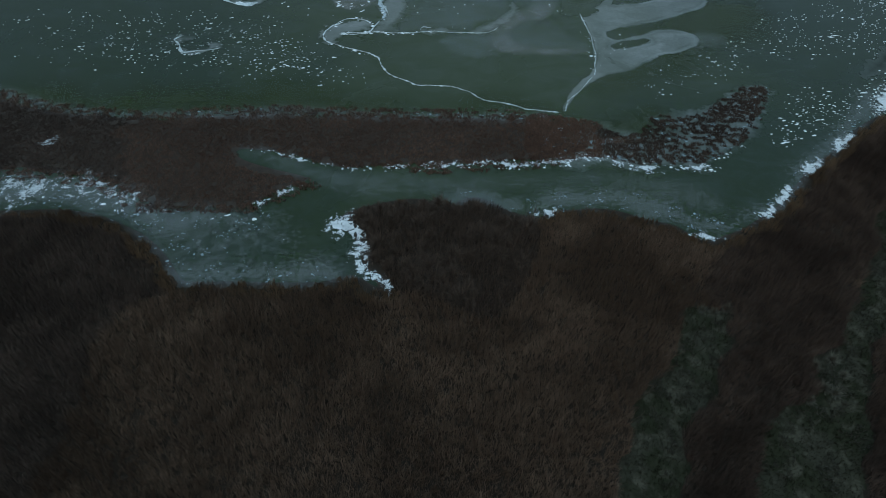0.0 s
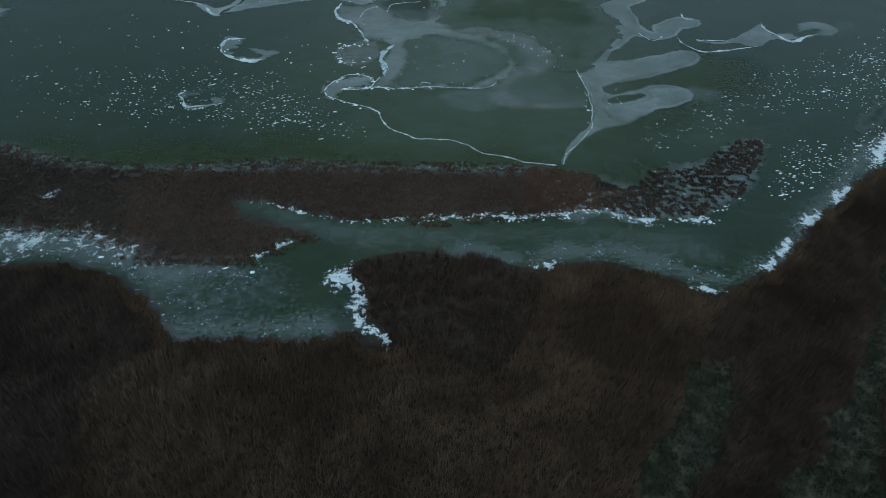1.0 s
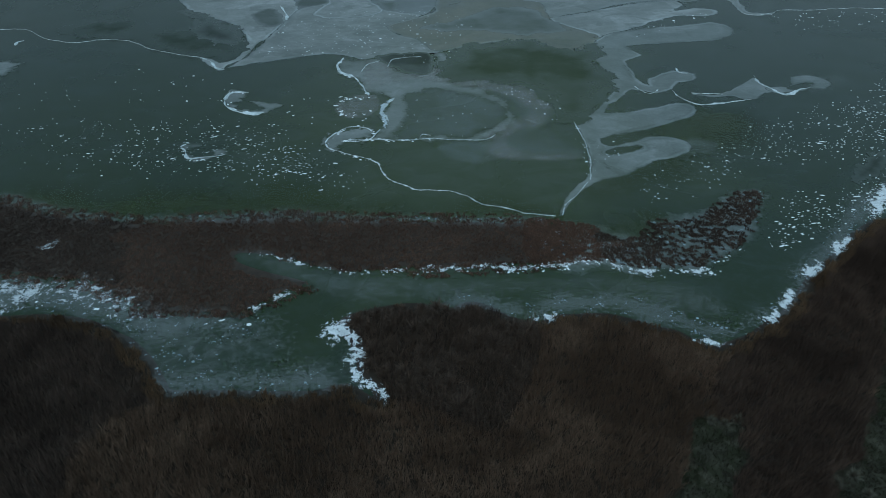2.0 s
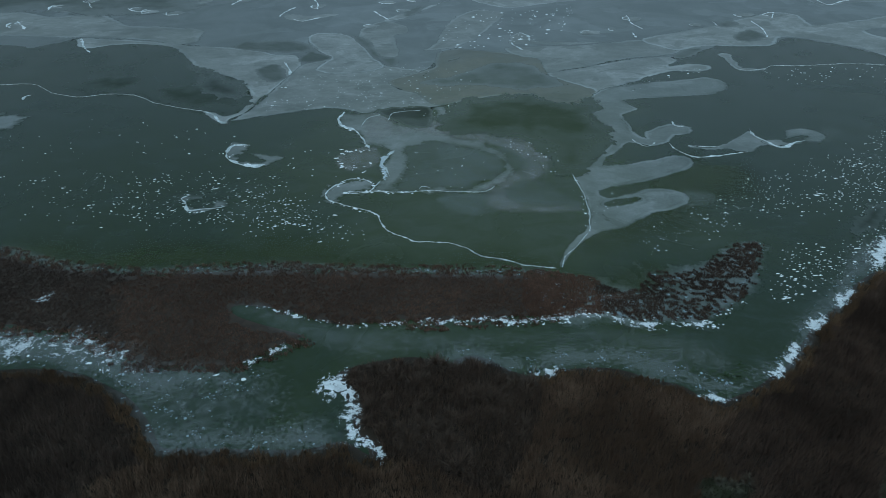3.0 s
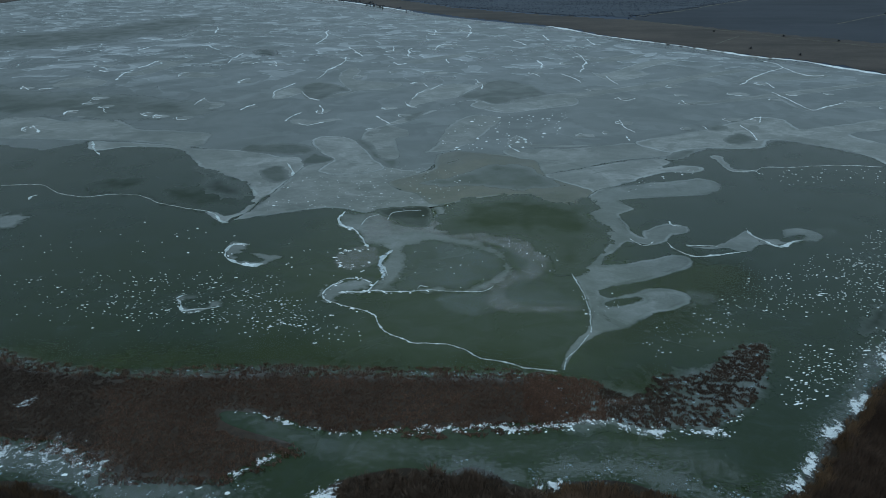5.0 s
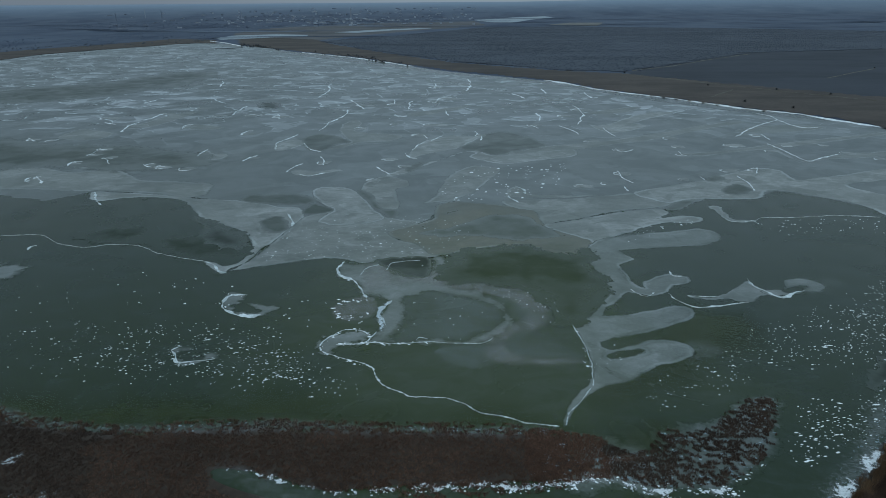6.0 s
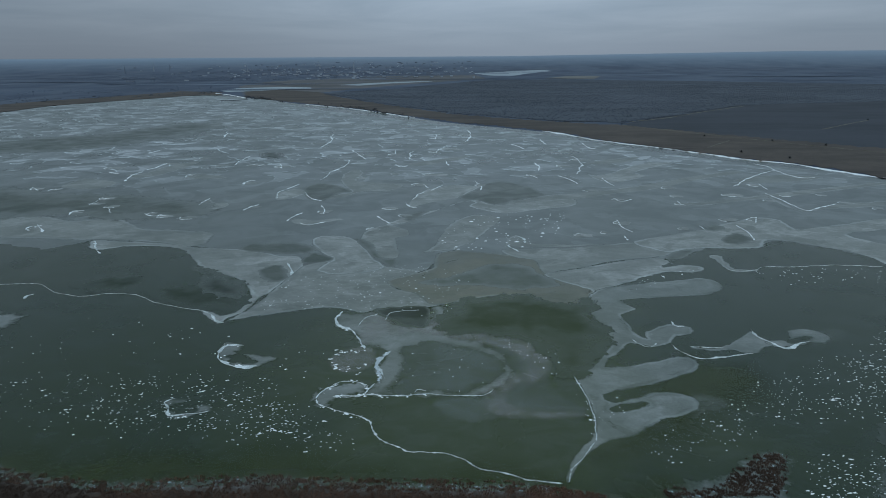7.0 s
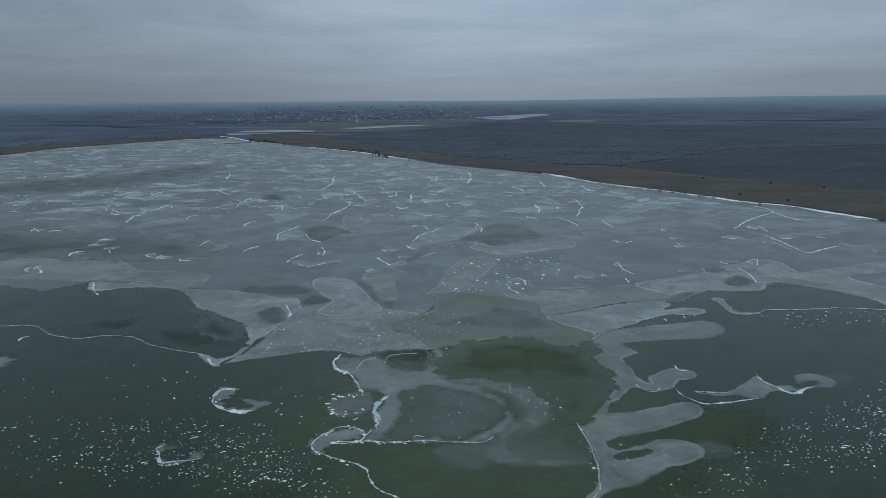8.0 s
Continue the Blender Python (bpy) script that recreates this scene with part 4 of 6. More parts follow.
for outline, soft in (
    ([(-86, 91), (-77, 90.6), (-69.3, 90.6), (-61.8, 88), (-56, 84), (-49, 80.6), (-40, 80.6), (-36, 78), (-46, 75.5), (-55, 77), (-64, 80.5), (-73, 82.4), (-84, 82)], 2.5),
    ([(17.4, 84.9), (22.8, 86.1), (31.3, 86.1), (38.3, 84.2), (42.7, 81.2), (49.8, 77.6), (51, 75.3), (45.8, 74.6), (41.5, 76.7), (36.8, 78.1), (32.2, 80.3), (28.3, 81.3), (22.1, 80.7), (17.4, 80.3)], 2.0),
    ([(-46.2, 66.4), (-36.1, 67.2), (-26.9, 68.1), (-18.4, 68.3), (-16.5, 64.3), (-30.6, 63.4), (-44.3, 63.2)], 2.5),
    ([(-0.5, 85.1), (6.9, 86.2), (12.6, 83.6), (16.4, 80.3), (9.7, 79.9), (1.6, 81.7)], 1.5),
    ([(51.1, 75.6), (58.4, 81.9), (65.4, 88), (72.1, 96.3), (81.6, 104.8), (96.2, 118.9), (102.6, 118.9), (84.9, 102.5), (71.3, 90), (63.9, 82.3), (55.6, 76.6)], 2.5),
    ([(-100.8, 119.7), (-78.5, 112.4), (-59.3, 110.6), (-35.2, 112.4), (-10.4, 110.8), (20.1, 109.6), (19.8, 107.1), (-10.2, 108.1), (-34.5, 108.7), (-58.5, 108), (-77.2, 109.3), (-98.2, 114.7)], 1.5),
):
    patch("frost_patch", outline, M_SLUSH, soft, "mottled blue-grey frost along the reedy shore", "shore frost", 90)
for outline in (
    [(-42.1, 98.1), (-38.2, 98.1), (-29.8, 95.6), (-21.5, 92.1), (-9.3, 90.7), (12.5, 89), (34.2, 89.7), (49.2, 85.7), (51.5, 79.7), (42.9, 82), (33.5, 86.5), (17.6, 86.6), (1.6, 85.9), (-14.2, 84.4), (-24.1, 87.6), (-26, 89.5), (-34.8, 92.9)],
):
    patch("frost_patch", outline, M_THIN, 2.0, "thin grey frost veil in the channel", "shore frost", 70)

patch("frost_patch", [(22, 108.6), (31.9, 107.7), (40.8, 104.7), (44.3, 109.4), (55.6, 110.6), (64.5, 119.1), (73.1, 119.9), (68.2, 108.5), (61.3, 99), (50, 91.8), (33.8, 93), (22, 93.6)], M_REEDFROST, 2.6, "thin mottled frost between broken reed clumps", "shore frost", 110, z=0.008)
patch("frost_patch", [(-57.7, 83.9), (-49.7, 80.5), (-41.4, 80.1), (-32.2, 80.1), (-26.4, 75.9), (-27.4, 70.6), (-32.8, 69.1), (-29.5, 66.9), (-17.4, 67.5), (-16.5, 63.9), (-30.5, 63.2), (-44.3, 63.2), (-48.7, 68.2), (-54.1, 75.3)], M_THIN, 4.0, "thin mottled frost across the reedy bay", "shore frost", 90)

rng = np.random.default_rng(19)
for x, y in [(-40.9, 75.1), (-42.7, 73.0), (-42.1, 71.1), (-37.8, 73.2), (-32.2, 75.3), (-34.8, 74.4), (-27.0, 70.1), (-35.1, 69.9), (-37.8, 75.9), (-38.5, 71.7)]:
    turn = rng.uniform(0, 6.283)
    loop = [(x + 0.75 * math.cos(turn + k) * rng.uniform(0.6, 1.1), y + 0.7 * math.sin(turn + k) * rng.uniform(0.6, 1.1)) for k in np.arange(7) * 0.897]
    patch("ice_pad", loop, M_REEDFROST, 0.5, "small round pale ice pad frozen in the bay", "ice pads in the bay", 24)

# ---- clear green windows in the lake ice ----
for outline, soft in (
    ([(-98.6, 119.1), (-72.1, 116.8), (-47.2, 116.7), (-22.3, 116.5), (2.5, 114.3), (26.1, 109.2), (44, 110.1), (40.1, 104.5), (14.3, 109.9), (-21.5, 111.4), (-57.1, 110.3), (-95.9, 114.9)], 7.0),
    ([(38.1, 120.5), (58.1, 134.9), (77.7, 149.1), (73.8, 158.9), (54.4, 146.2), (45.7, 129.9), (35.6, 120.5)], 8.0),
):
    patch("clear_ice_patch", outline, M_GREEN, soft, "clear deep green ice free of frost", "clear ice patches", 60)

# ---- frost patches out on the lake ----
STEM = [(25.8, 111.4), (28.1, 117.1), (31.7, 122.5), (34.7, 125.9), (35.9, 132.5), (36.2, 141.3), (35.9, 148.7), (34.6, 152.9), (39.3, 155.7), (43.4, 160), (47.9, 168), (49.9, 172.9), (50.5, 183.5), (48.2, 193.8), (50.9, 206.8), (57.2, 216.1), (68.2, 220.6), (83.8, 224), (97.5, 226.9), (102, 221.3), (100.6, 215.5), (93.5, 211.1), (78.5, 207.5), (62, 205.1)] + [(64.2, 197.5), (57.9, 192.3), (58.9, 182.1), (59, 178), (61, 174.4), (62.4, 179.2), (71.1, 185), (76.3, 182.3), (74.6, 178.2), (70.2, 176.6), (66.8, 172), (60.8, 169.4), (55.2, 172.1), (49.6, 165.1), (44.8, 157.3), (54.5, 158.9), (65.7, 163.6), (70, 161.4), (68.6, 157.1), (58.2, 150.6), (48.7, 146.8), (40.4, 143.4), (41.7, 139.6)] + [(48.9, 142.5), (53.3, 144.7), (60.4, 143.8), (62.7, 139.7), (58.6, 134.8), (53.1, 132.9), (41.4, 125), (38.1, 124.8), (31.9, 120.3), (28.4, 115.1), (26.1, 110.3)]
patch("frost_patch", STEM, M_FROST, 2.0, "large branching pale frost patch with long fingers", "frost patches on the lake", 170, 0.6, holes=[[(40.4, 137.5), (44.6, 139), (49.1, 140.1), (50, 138.5), (45.2, 135.9), (41, 135.4)]])
patch("frost_patch", [(71.2, 169.7), (79.1, 168.5), (87.6, 174.5), (93.6, 180), (94.3, 175.6), (96.8, 171.7), (91.9, 168.7), (89, 165.8), (85.6, 165.8), (83, 167.7), (76.4, 167.4)], M_FROST, 1.4, "pale curled frost patch with a white rim", "frost patches on the lake", 110, 0.6)
patch("frost_patch", [(94.4, 172.8), (102.1, 173.9), (105.1, 179.5), (109.6, 181.5), (114, 179.8), (114.9, 175.4), (111.5, 171.9), (107.2, 171.9), (101.3, 170.1), (96.8, 169.4)], M_FROST, 1.4, "pale curled frost patch with a white rim", "frost patches on the lake", 110, 0.6, holes=[[(101.2, 173.2), (106.7, 175.8), (109.8, 175.8), (107.2, 173.5), (102, 171.6)]])
patch("frost_patch", [(-34.2, 190.6), (-33, 195.8), (-26.4, 194.3), (-19.6, 196.6), (-15, 188.2), (-8.2, 184.6), (-2.5, 186.7), (-2, 200.3), (3.3, 193.9), (1.2, 179.8), (10.1, 173.7), (17.1, 166.2), (18.9, 156.9), (17.1, 148.8), (10.3, 144), (8, 142), (-2.6, 143.2), (-11.1, 143.3), (-18.2, 143.1), (-18.8, 145), (-15.3, 150.9), (-16.5, 158.5), (-15.2, 167.6), (-22.6, 171.7), (-25.8, 178.1), (-31.8, 184.8)], M_FADE, 3.0, "pale looping frost band round darker ice", "frost patches on the lake", 140, 0.6, holes=[[(-10.4, 169.4), (-2.3, 173.1), (6.5, 169.9), (14, 164.1), (17.1, 157.2), (15.1, 151.2), (9, 148), (5.9, 144.8), (-3.4, 145.5), (-10.5, 144.7), (-10.4, 149.9), (-9.8, 158.5)]])
patch("frost_patch", [(-62.7, 166.6), (-63.5, 171.4), (-62, 173.3), (-57.6, 171.7), (-56.1, 168.7), (-57.7, 167.3), (-50.8, 164.7), (-45.3, 163.9), (-47.3, 160.5), (-49.4, 158.2), (-53.2, 158.5), (-57.7, 159.9), (-60.8, 163)], M_FADE, 1.9, "small white-rimmed frost ring round dark ice", "frost patches on the lake", 90, 0.5, holes=[[(-59.6, 164.8), (-56.3, 166.2), (-52.3, 163.6), (-50.4, 160.9), (-52.9, 160.2), (-57.1, 161.6)]])
patch("frost_patch", [(-67.5, 140.4), (-66.9, 142.9), (-62.6, 142.3), (-61.6, 140.1), (-63.1, 139.3), (-54.8, 138.7), (-54.3, 136.4), (-56.8, 135.4), (-59, 133.7), (-61.8, 133.4), (-64.4, 137)], M_FADE, 1.8, "small white-rimmed frost ring round dark ice", "frost patches on the lake", 90, 0.5, holes=[[(-63.8, 138.3), (-61.1, 139), (-57.6, 137.7), (-57.8, 135.9), (-60.8, 134.7), (-62.4, 135.7)]])
for outline, soft in (
    ([(-30.6, 141.6), (-28.7, 147.8), (-23.5, 149.6), (-18.3, 146.8), (-19, 143.6), (-24.7, 142.2), (-26.9, 138.2)], 2.0),
    ([(-154.5, 195.7), (-139.7, 194.6), (-133.8, 188.5), (-135.8, 183.6), (-146.3, 183.3)], 3.0),
):
    patch("frost_patch", outline, M_FADE, soft * 1.3, "pale grey frost patch on green ice", "frost patches on the lake", 80)
for outline, soft in (
    ([(10.4, 179.7), (19.4, 175.6), (24.9, 169.4), (26.8, 158.1), (26.8, 149.6), (30, 142.4), (34.5, 137), (30.5, 133.5), (22.2, 135.8), (16, 137.4), (13.4, 142), (15.2, 145.3), (20.5, 153.1), (20, 162.6), (15, 171.7)], 2.0),
    ([(-10.4, 169.4), (-2.3, 173.1), (6.5, 169.9), (14, 164.1), (17.1, 157.2), (15.1, 151.2), (9, 148), (5.9, 144.8), (-3.4, 145.5), (-10.5, 144.7), (-10.4, 149.9), (-9.8, 158.5)], 2.0),
    ([(-0.1, 140.7), (14.4, 142), (15.2, 134.6), (3, 133)], 1.5),
    ([(59.1, 140.8), (65.4, 142.7), (68.3, 140.7), (65.8, 137.3), (60.1, 135.8)], 1.5),
    ([(114.3, 179.3), (120.1, 180.5), (114.5, 173.2), (109.1, 172.5)], 3.0),
):
    patch("frost_patch", outline, M_VEIL, soft, "thin hazy frost veil on dark ice", "frost patches on the lake", 70)
for outline, soft in (
    ([(2.4, 186.1), (12.7, 181.2), (22.7, 174.9), (28.5, 167.2), (29.6, 157.6), (25.5, 150.5), (19.2, 147.4), (16.4, 144.7), (16.6, 140.1), (20.3, 137.1), (32.5, 135.1), (32, 133.5), (18.5, 133.6), (12.3, 136.9), (11.3, 144.8), (14.3, 149.9), (20.6, 154), (24.6, 158), (23.9, 162.8), (19.5, 167.6), (11.6, 173.1), (3.2, 176.7)], 2.2),
    ([(-23.5, 192.8), (-16.9, 191.8), (-4.9, 189.3), (1.5, 186.1), (3.2, 177.6), (-7.3, 180.6), (-15.9, 177.8), (-20.5, 172.6), (-23.7, 177.8)], 2.5),
):
    patch("frost_patch", outline, M_BAND, soft, "brownish mottled frost band on green ice", "frost patches on the lake", 110, 0.8)
patch("frost_patch", [(-29.2, 158.4), (-29.5, 165.1), (-26.7, 168.4), (-19.8, 169.1), (-18.1, 161.1), (-21.2, 156.3), (-25.3, 155.7)], M_BAND, 1.2, "brownish mottled frost band on green ice", "frost patches on the lake", 80)
patch("snow_patch", [(-17.7, 160.7), (-16.5, 165), (-14.4, 167.9), (-13.9, 166.8), (-15.6, 163.6), (-16, 159.7), (-14.7, 150.8), (-15.8, 150.5)], M_RUBBLE, 0.6, "lumpy white snow piled on the frost rim", "snow on the frost", 80)
for outline, soft in (
    ([(95.6, 123.6), (101.9, 132), (107.6, 135.9), (111.2, 137.2), (105.7, 129.5), (97.1, 122.9)], 2.0),
):
    patch("dark_ice_patch", outline, M_DEEP, soft, "dark clear ice window in the frost", "dark ice patches", 60)

# ---- frost sheets and dark windows farther out ----
SHEET_LABEL = {M_PALE.name: "pale grey frost sheet with a thin white rim", M_PALE_THIN.name: "thin grey frost film on green ice", M_TAN.name: "thin brownish frost film on green ice", M_WINDOW.name: "dark clear ice window in the frost", M_SHADE.name: "dark green bare ice in a frost-free window", M_DEEP.name: "very dark bare ice in the frost", M_OLIVE.name: "clear deep olive-green ice free of frost"}
patch("frost_film", [(-223.3, 283.4), (-160.9, 282.2), (-122.4, 274.3), (-94.6, 266.9), (-72.1, 256.9), (-55.7, 242.5), (-39.9, 234.8), (-17.7, 231.8), (-3.7, 238.3), (1.9, 260.3), (27.9, 255.2), (50.6, 249.5), (92.2, 249.5), (114.4, 264.9), (136.2, 264.5), (146.8, 276.3), (163.6, 265.6), (176.3, 251.1), (187.2, 233.9)] + [(303, 403), (234, 479), (172, 559), (104, 670), (-39, 821), (-212, 1035), (-377, 1290), (-560, 1400), (-690, 1130), (-700, 900), (-560, 560)], M_FILM, 5.0, "wide thin grey frost film over the ice", "frost films", 260, 0.5, 0.003)
layer_z = 0.004
for material, soft, outline in (
    (M_PALE_THIN, 4, [(-249.7, 323.7), (-215.8, 326.5), (-192.8, 316.7), (-181.7, 318.7), (-170.1, 321.9), (-147.5, 301.5), (-132.7, 299.2), (-110.9, 293.7), (-108, 286.8), (-106.1, 274.9), (-113.4, 270.7), (-122.8, 275.2), (-134.3, 278.1), (-145.5, 280.1), (-160.9, 282.2), (-178.7, 283.5), (-206.6, 285.9), (-221.3, 284.3)]),
    (M_PALE, 2.6, [(-159.9, 281.3), (-146.4, 279.2), (-122.4, 274.3), (-110.2, 268.9), (-94.6, 266.9), (-78.3, 261.7), (-66.9, 255.2), (-59.8, 255.1), (-55.7, 242.5), (-57.8, 231.1), (-58.5, 224.9), (-61, 214.3), (-63.2, 208.9), (-63.9, 199.6), (-65.5, 195.7), (-68.7, 191.1), (-68.6, 187.9), (-70.8, 187.9), (-75.8, 193.9), (-78.5, 197.3), (-76.6, 197.3), (-72.3, 193.4), (-68.7, 193.8), (-66.4, 198.6), (-66.8, 208.9), (-68.3, 215.6), (-72.6, 223.2), (-79, 229.5), (-88.9, 236.2), (-97, 243.2), (-106.6, 258.2), (-117.7, 269), (-131.5, 271.9), (-142.1, 270.3), (-151.3, 266.3)]),
    (M_PALE_THIN, 2.6, [(-70.6, 187.5), (-67.5, 190.1), (-64.2, 197.6), (-60.7, 213.2), (-57.5, 229.8), (-55.2, 240.4), (-51, 246.7), (-44.7, 250.3), (-49.9, 259.6), (-55.1, 267.9), (-58.9, 276.7), (-57.7, 283.9), (-48.2, 286.6), (-39.9, 279.9), (-33, 265.8), (-28.1, 251.5), (-23.1, 242.7), (-16, 239.1), (-8.1, 236.3), (-13.3, 230.5), (-19.3, 224.3), (-15.6, 216.5), (-7.2, 211.9), (-0.2, 208), (-2, 200.3), (-11.5, 199.4), (-18.9, 197.1), (-24.3, 195.2), (-30.3, 198.2), (-36.4, 200.2), (-43.7, 198.8), (-52.5, 196), (-61, 192.8)]),
    (M_PALE, 2.2, [(-58.6, 276.6), (-57.1, 284.9), (-48.2, 286.6), (-39.9, 279.9), (-33, 265.8), (-28.1, 251.5), (-23.1, 242.7), (-24.5, 238.6), (-31.1, 234.6), (-39.7, 233.5), (-49.3, 237.6), (-44.7, 250.3), (-49.9, 259.6)]),
    (M_PALE_THIN, 2.4, [(-37.5, 285.4), (-33.7, 299.2), (-26, 305.3), (-18.6, 298.9), (-16, 286.9), (-21.5, 282.3), (-18.7, 260.7), (-19.3, 252.9), (-24, 253), (-27.9, 256.9), (-31.7, 269.2)]),
    (M_TAN, 2.4, [(-19.3, 224.3), (-13.3, 231.1), (-4.4, 238.3), (-2.8, 249.6), (-1.9, 257.2), (2.4, 261.9), (7.3, 263.5), (16.4, 260.1), (28, 255.9), (38.3, 253.4), (40.2, 238.9), (43.8, 229.6), (48, 223.3), (54, 216.1), (52.8, 207.3), (47.7, 192.4), (41, 196.3), (31.3, 207.6), (21.7, 209.9), (13.6, 207.8), (3.7, 203.8), (-3, 201.8), (-8.2, 211.4), (-15.4, 217.1)]),
    (M_PALE, 2.4, [(39.2, 232.3), (50.5, 236.7), (62.9, 242.7), (75.7, 248.3), (88.1, 251.1), (91.7, 246.6), (86.3, 239.6), (94.1, 241.5), (100.8, 241.4), (102.4, 237.9), (98, 234), (87.2, 234.1), (79.4, 230.3), (70.2, 224.2), (63.8, 219.5), (53.7, 209.5), (53.8, 215.6), (46.7, 222.1), (43.2, 225.8)]),
    (M_PALE_THIN, 3, [(26.2, 263.1), (36.4, 266.3), (53.5, 266), (69, 269), (85.2, 273.9), (95.8, 275.5), (97.4, 265.2), (97.1, 257.1), (88.6, 252.6), (76.1, 249.8), (63.2, 244.2), (50.7, 238.1), (39.4, 233.6), (38.7, 247.5), (29.1, 255.1)]),
    (M_PALE, 3.2, [(85.2, 273.9), (103.8, 284.6), (123.4, 294.9), (137.9, 304), (152.8, 312.5), (160.5, 316.9), (169.7, 312.1), (169.2, 295), (182.1, 298.8), (199.3, 304.8), (224.3, 314.3), (248.6, 319.6), (234.4, 299.8), (211.1, 294.1), (187.3, 284.8), (194.8, 269.3), (205.8, 259.9), (187.2, 233.9), (177, 242.3), (177, 250.3), (172.2, 259.7), (164, 266.5), (155.9, 274.4), (147.7, 277.2), (141.3, 270.3), (136.1, 265.3), (114.4, 264.9), (102.9, 263.4), (95.3, 258.7), (90.1, 265.3)]),
    (M_PALE, 1.8, [(111.2, 253.7), (115.2, 253.7), (114.3, 244.8), (114, 237.8), (118.4, 235.7), (122.7, 235.6), (117.5, 233.7), (112.6, 234.4), (111.2, 240.6), (111.8, 247.7)]),
    (M_PALE, 2.6, [(-28.2, 305.4), (-22.5, 315.2), (-12.8, 325.5), (-6.5, 334.1), (2, 342.9), (12.4, 356.5), (18.8, 354.9), (15.2, 345.3), (21.9, 335.9), (34.9, 329.3), (54.1, 337.7), (71.5, 345.3), (76.4, 357.7), (73.2, 366.7), (60.8, 370.1), (36.7, 354.5), (36.2, 348.9), (27.3, 349.1), (19, 359.2), (9.1, 353.7), (0.5, 341.7), (-12.6, 320.8), (-19.2, 309.5)]),
    (M_PALE_THIN, 2.6, [(35.8, 351.7), (61.1, 371.6), (76.6, 375.9), (95.2, 383.5), (115.5, 394.8), (137, 407), (177, 435), (211, 451), (206, 440), (171, 419), (131.4, 389.2), (107.6, 378.3), (84.7, 366.4), (70.5, 360.8)]),
    (M_PALE, 2.4, [(-19, 351.6), (-17.1, 366.1), (-11.2, 388.1), (-2.9, 396.4), (7, 405), (21, 401), (29, 408), (16.6, 384), (9.4, 368.4), (-1.2, 359.7), (-12.2, 350.1), (-16, 343.4)]),
    (M_PALE_THIN, 2.6, [(-71.8, 364.5), (-63, 379.7), (-56.3, 386), (-66, 411), (-71, 443), (-65, 465), (-58, 451), (-58, 422), (-46, 414), (-26, 406), (-32.9, 388.7), (-50, 385.9), (-60.1, 370.2)]),
    (M_PALE, 2, [(-98, 365.2), (-101.7, 380.8), (-99.1, 387.2), (-92.2, 395.5), (-84.4, 383.5), (-88.4, 371), (-93.3, 363.6)]),
    (M_PALE, 2, [(-77.5, 315.3), (-73.6, 318.6), (-64.2, 315), (-56.3, 319.4), (-51.3, 317), (-63.1, 309.4), (-71.2, 307.4)]),
    (M_PALE_THIN, 3, [(-6.8, 260.5), (-3.1, 270.4), (0.9, 294.4), (8.3, 314.5), (16.8, 324.9), (29.5, 317.5), (21.5, 296), (15.3, 278.9), (4.4, 265.2)]),
    (M_PALE_THIN, 2, [(28, 271.5), (32.8, 284.1), (37, 282.1), (39.7, 273), (56.9, 271), (69.3, 270.8), (53.8, 267.6), (34.1, 268)]),
    (M_PALE_THIN, 3, [(131.5, 349.3), (153, 355.8), (179.8, 365.4), (209.7, 378.7), (240.6, 391.2), (286, 408), (319, 418), (309, 403), (278.7, 397.1), (233.9, 379.6), (203.3, 366.3), (164.5, 352.6), (142.5, 344.9)]),
    (M_PALE_THIN, 3, [(191.6, 379.2), (191, 354.8), (191.5, 331.9), (217.6, 345.7), (249.9, 353.3), (278.5, 361.3), (270.4, 349.9), (241.9, 341.1), (211.5, 335.3), (193.8, 330.6), (187.7, 333.3)]),
    (M_PALE, 2.6, [(102, 446), (104, 435), (117, 443), (135, 466), (158, 487), (177, 489), (159, 470), (135, 447), (139, 432), (113, 411), (103, 423)]),
    (M_PALE_THIN, 2.6, [(108, 484), (121, 496), (137, 507), (159, 517), (148, 498), (127, 483)]),
    (M_PALE_THIN, 2.6, [(191, 414), (213, 430), (239, 435), (256, 424), (235, 413), (206, 407)]),
    (M_PALE_THIN, 2.6, [(-28, 489), (-11, 504), (7, 520), (21, 529), (14, 509), (-2, 493), (-19, 478)]),
    (M_PALE_THIN, 3, [(-182, 447), (-174, 451), (-152, 437), (-159, 429), (-173, 432)]),
    (M_PALE, 2, [(-136.6, 347.7), (-139.3, 360.4), (-138.5, 366.2), (-131.4, 357.3), (-123.7, 355.7), (-121.8, 346), (-128.1, 340.8)]),
    (M_PALE_THIN, 2.6, [(-250, 413), (-251, 428), (-248, 436), (-238, 430), (-220, 419), (-218, 401), (-230.9, 397.7), (-247, 403)]),
    (M_PALE_THIN, 2.6, [(-221, 439), (-223, 450), (-217, 454), (-214, 475), (-206, 498), (-195, 505), (-197, 475), (-202, 447), (-212, 435)]),
    (M_PALE_THIN, 2.4, [(-199.7, 329.8), (-202.8, 338.7), (-199.9, 341.2), (-188.4, 337.1), (-180.3, 339.4), (-177, 326.9), (-187.8, 324.7)]),
    (M_PALE_THIN, 2.4, [(-158.7, 330.1), (-157.9, 335.1), (-148.9, 331.1), (-141.7, 343.8), (-136.9, 347.7), (-136.6, 338.4), (-142.8, 323.7), (-151.3, 322.7)]),
):
    layer_z += 0.001
    patch("frost_patch", outline, material, soft, SHEET_LABEL[material.name], "frost patches on the lake", 110, 0.5, layer_z)
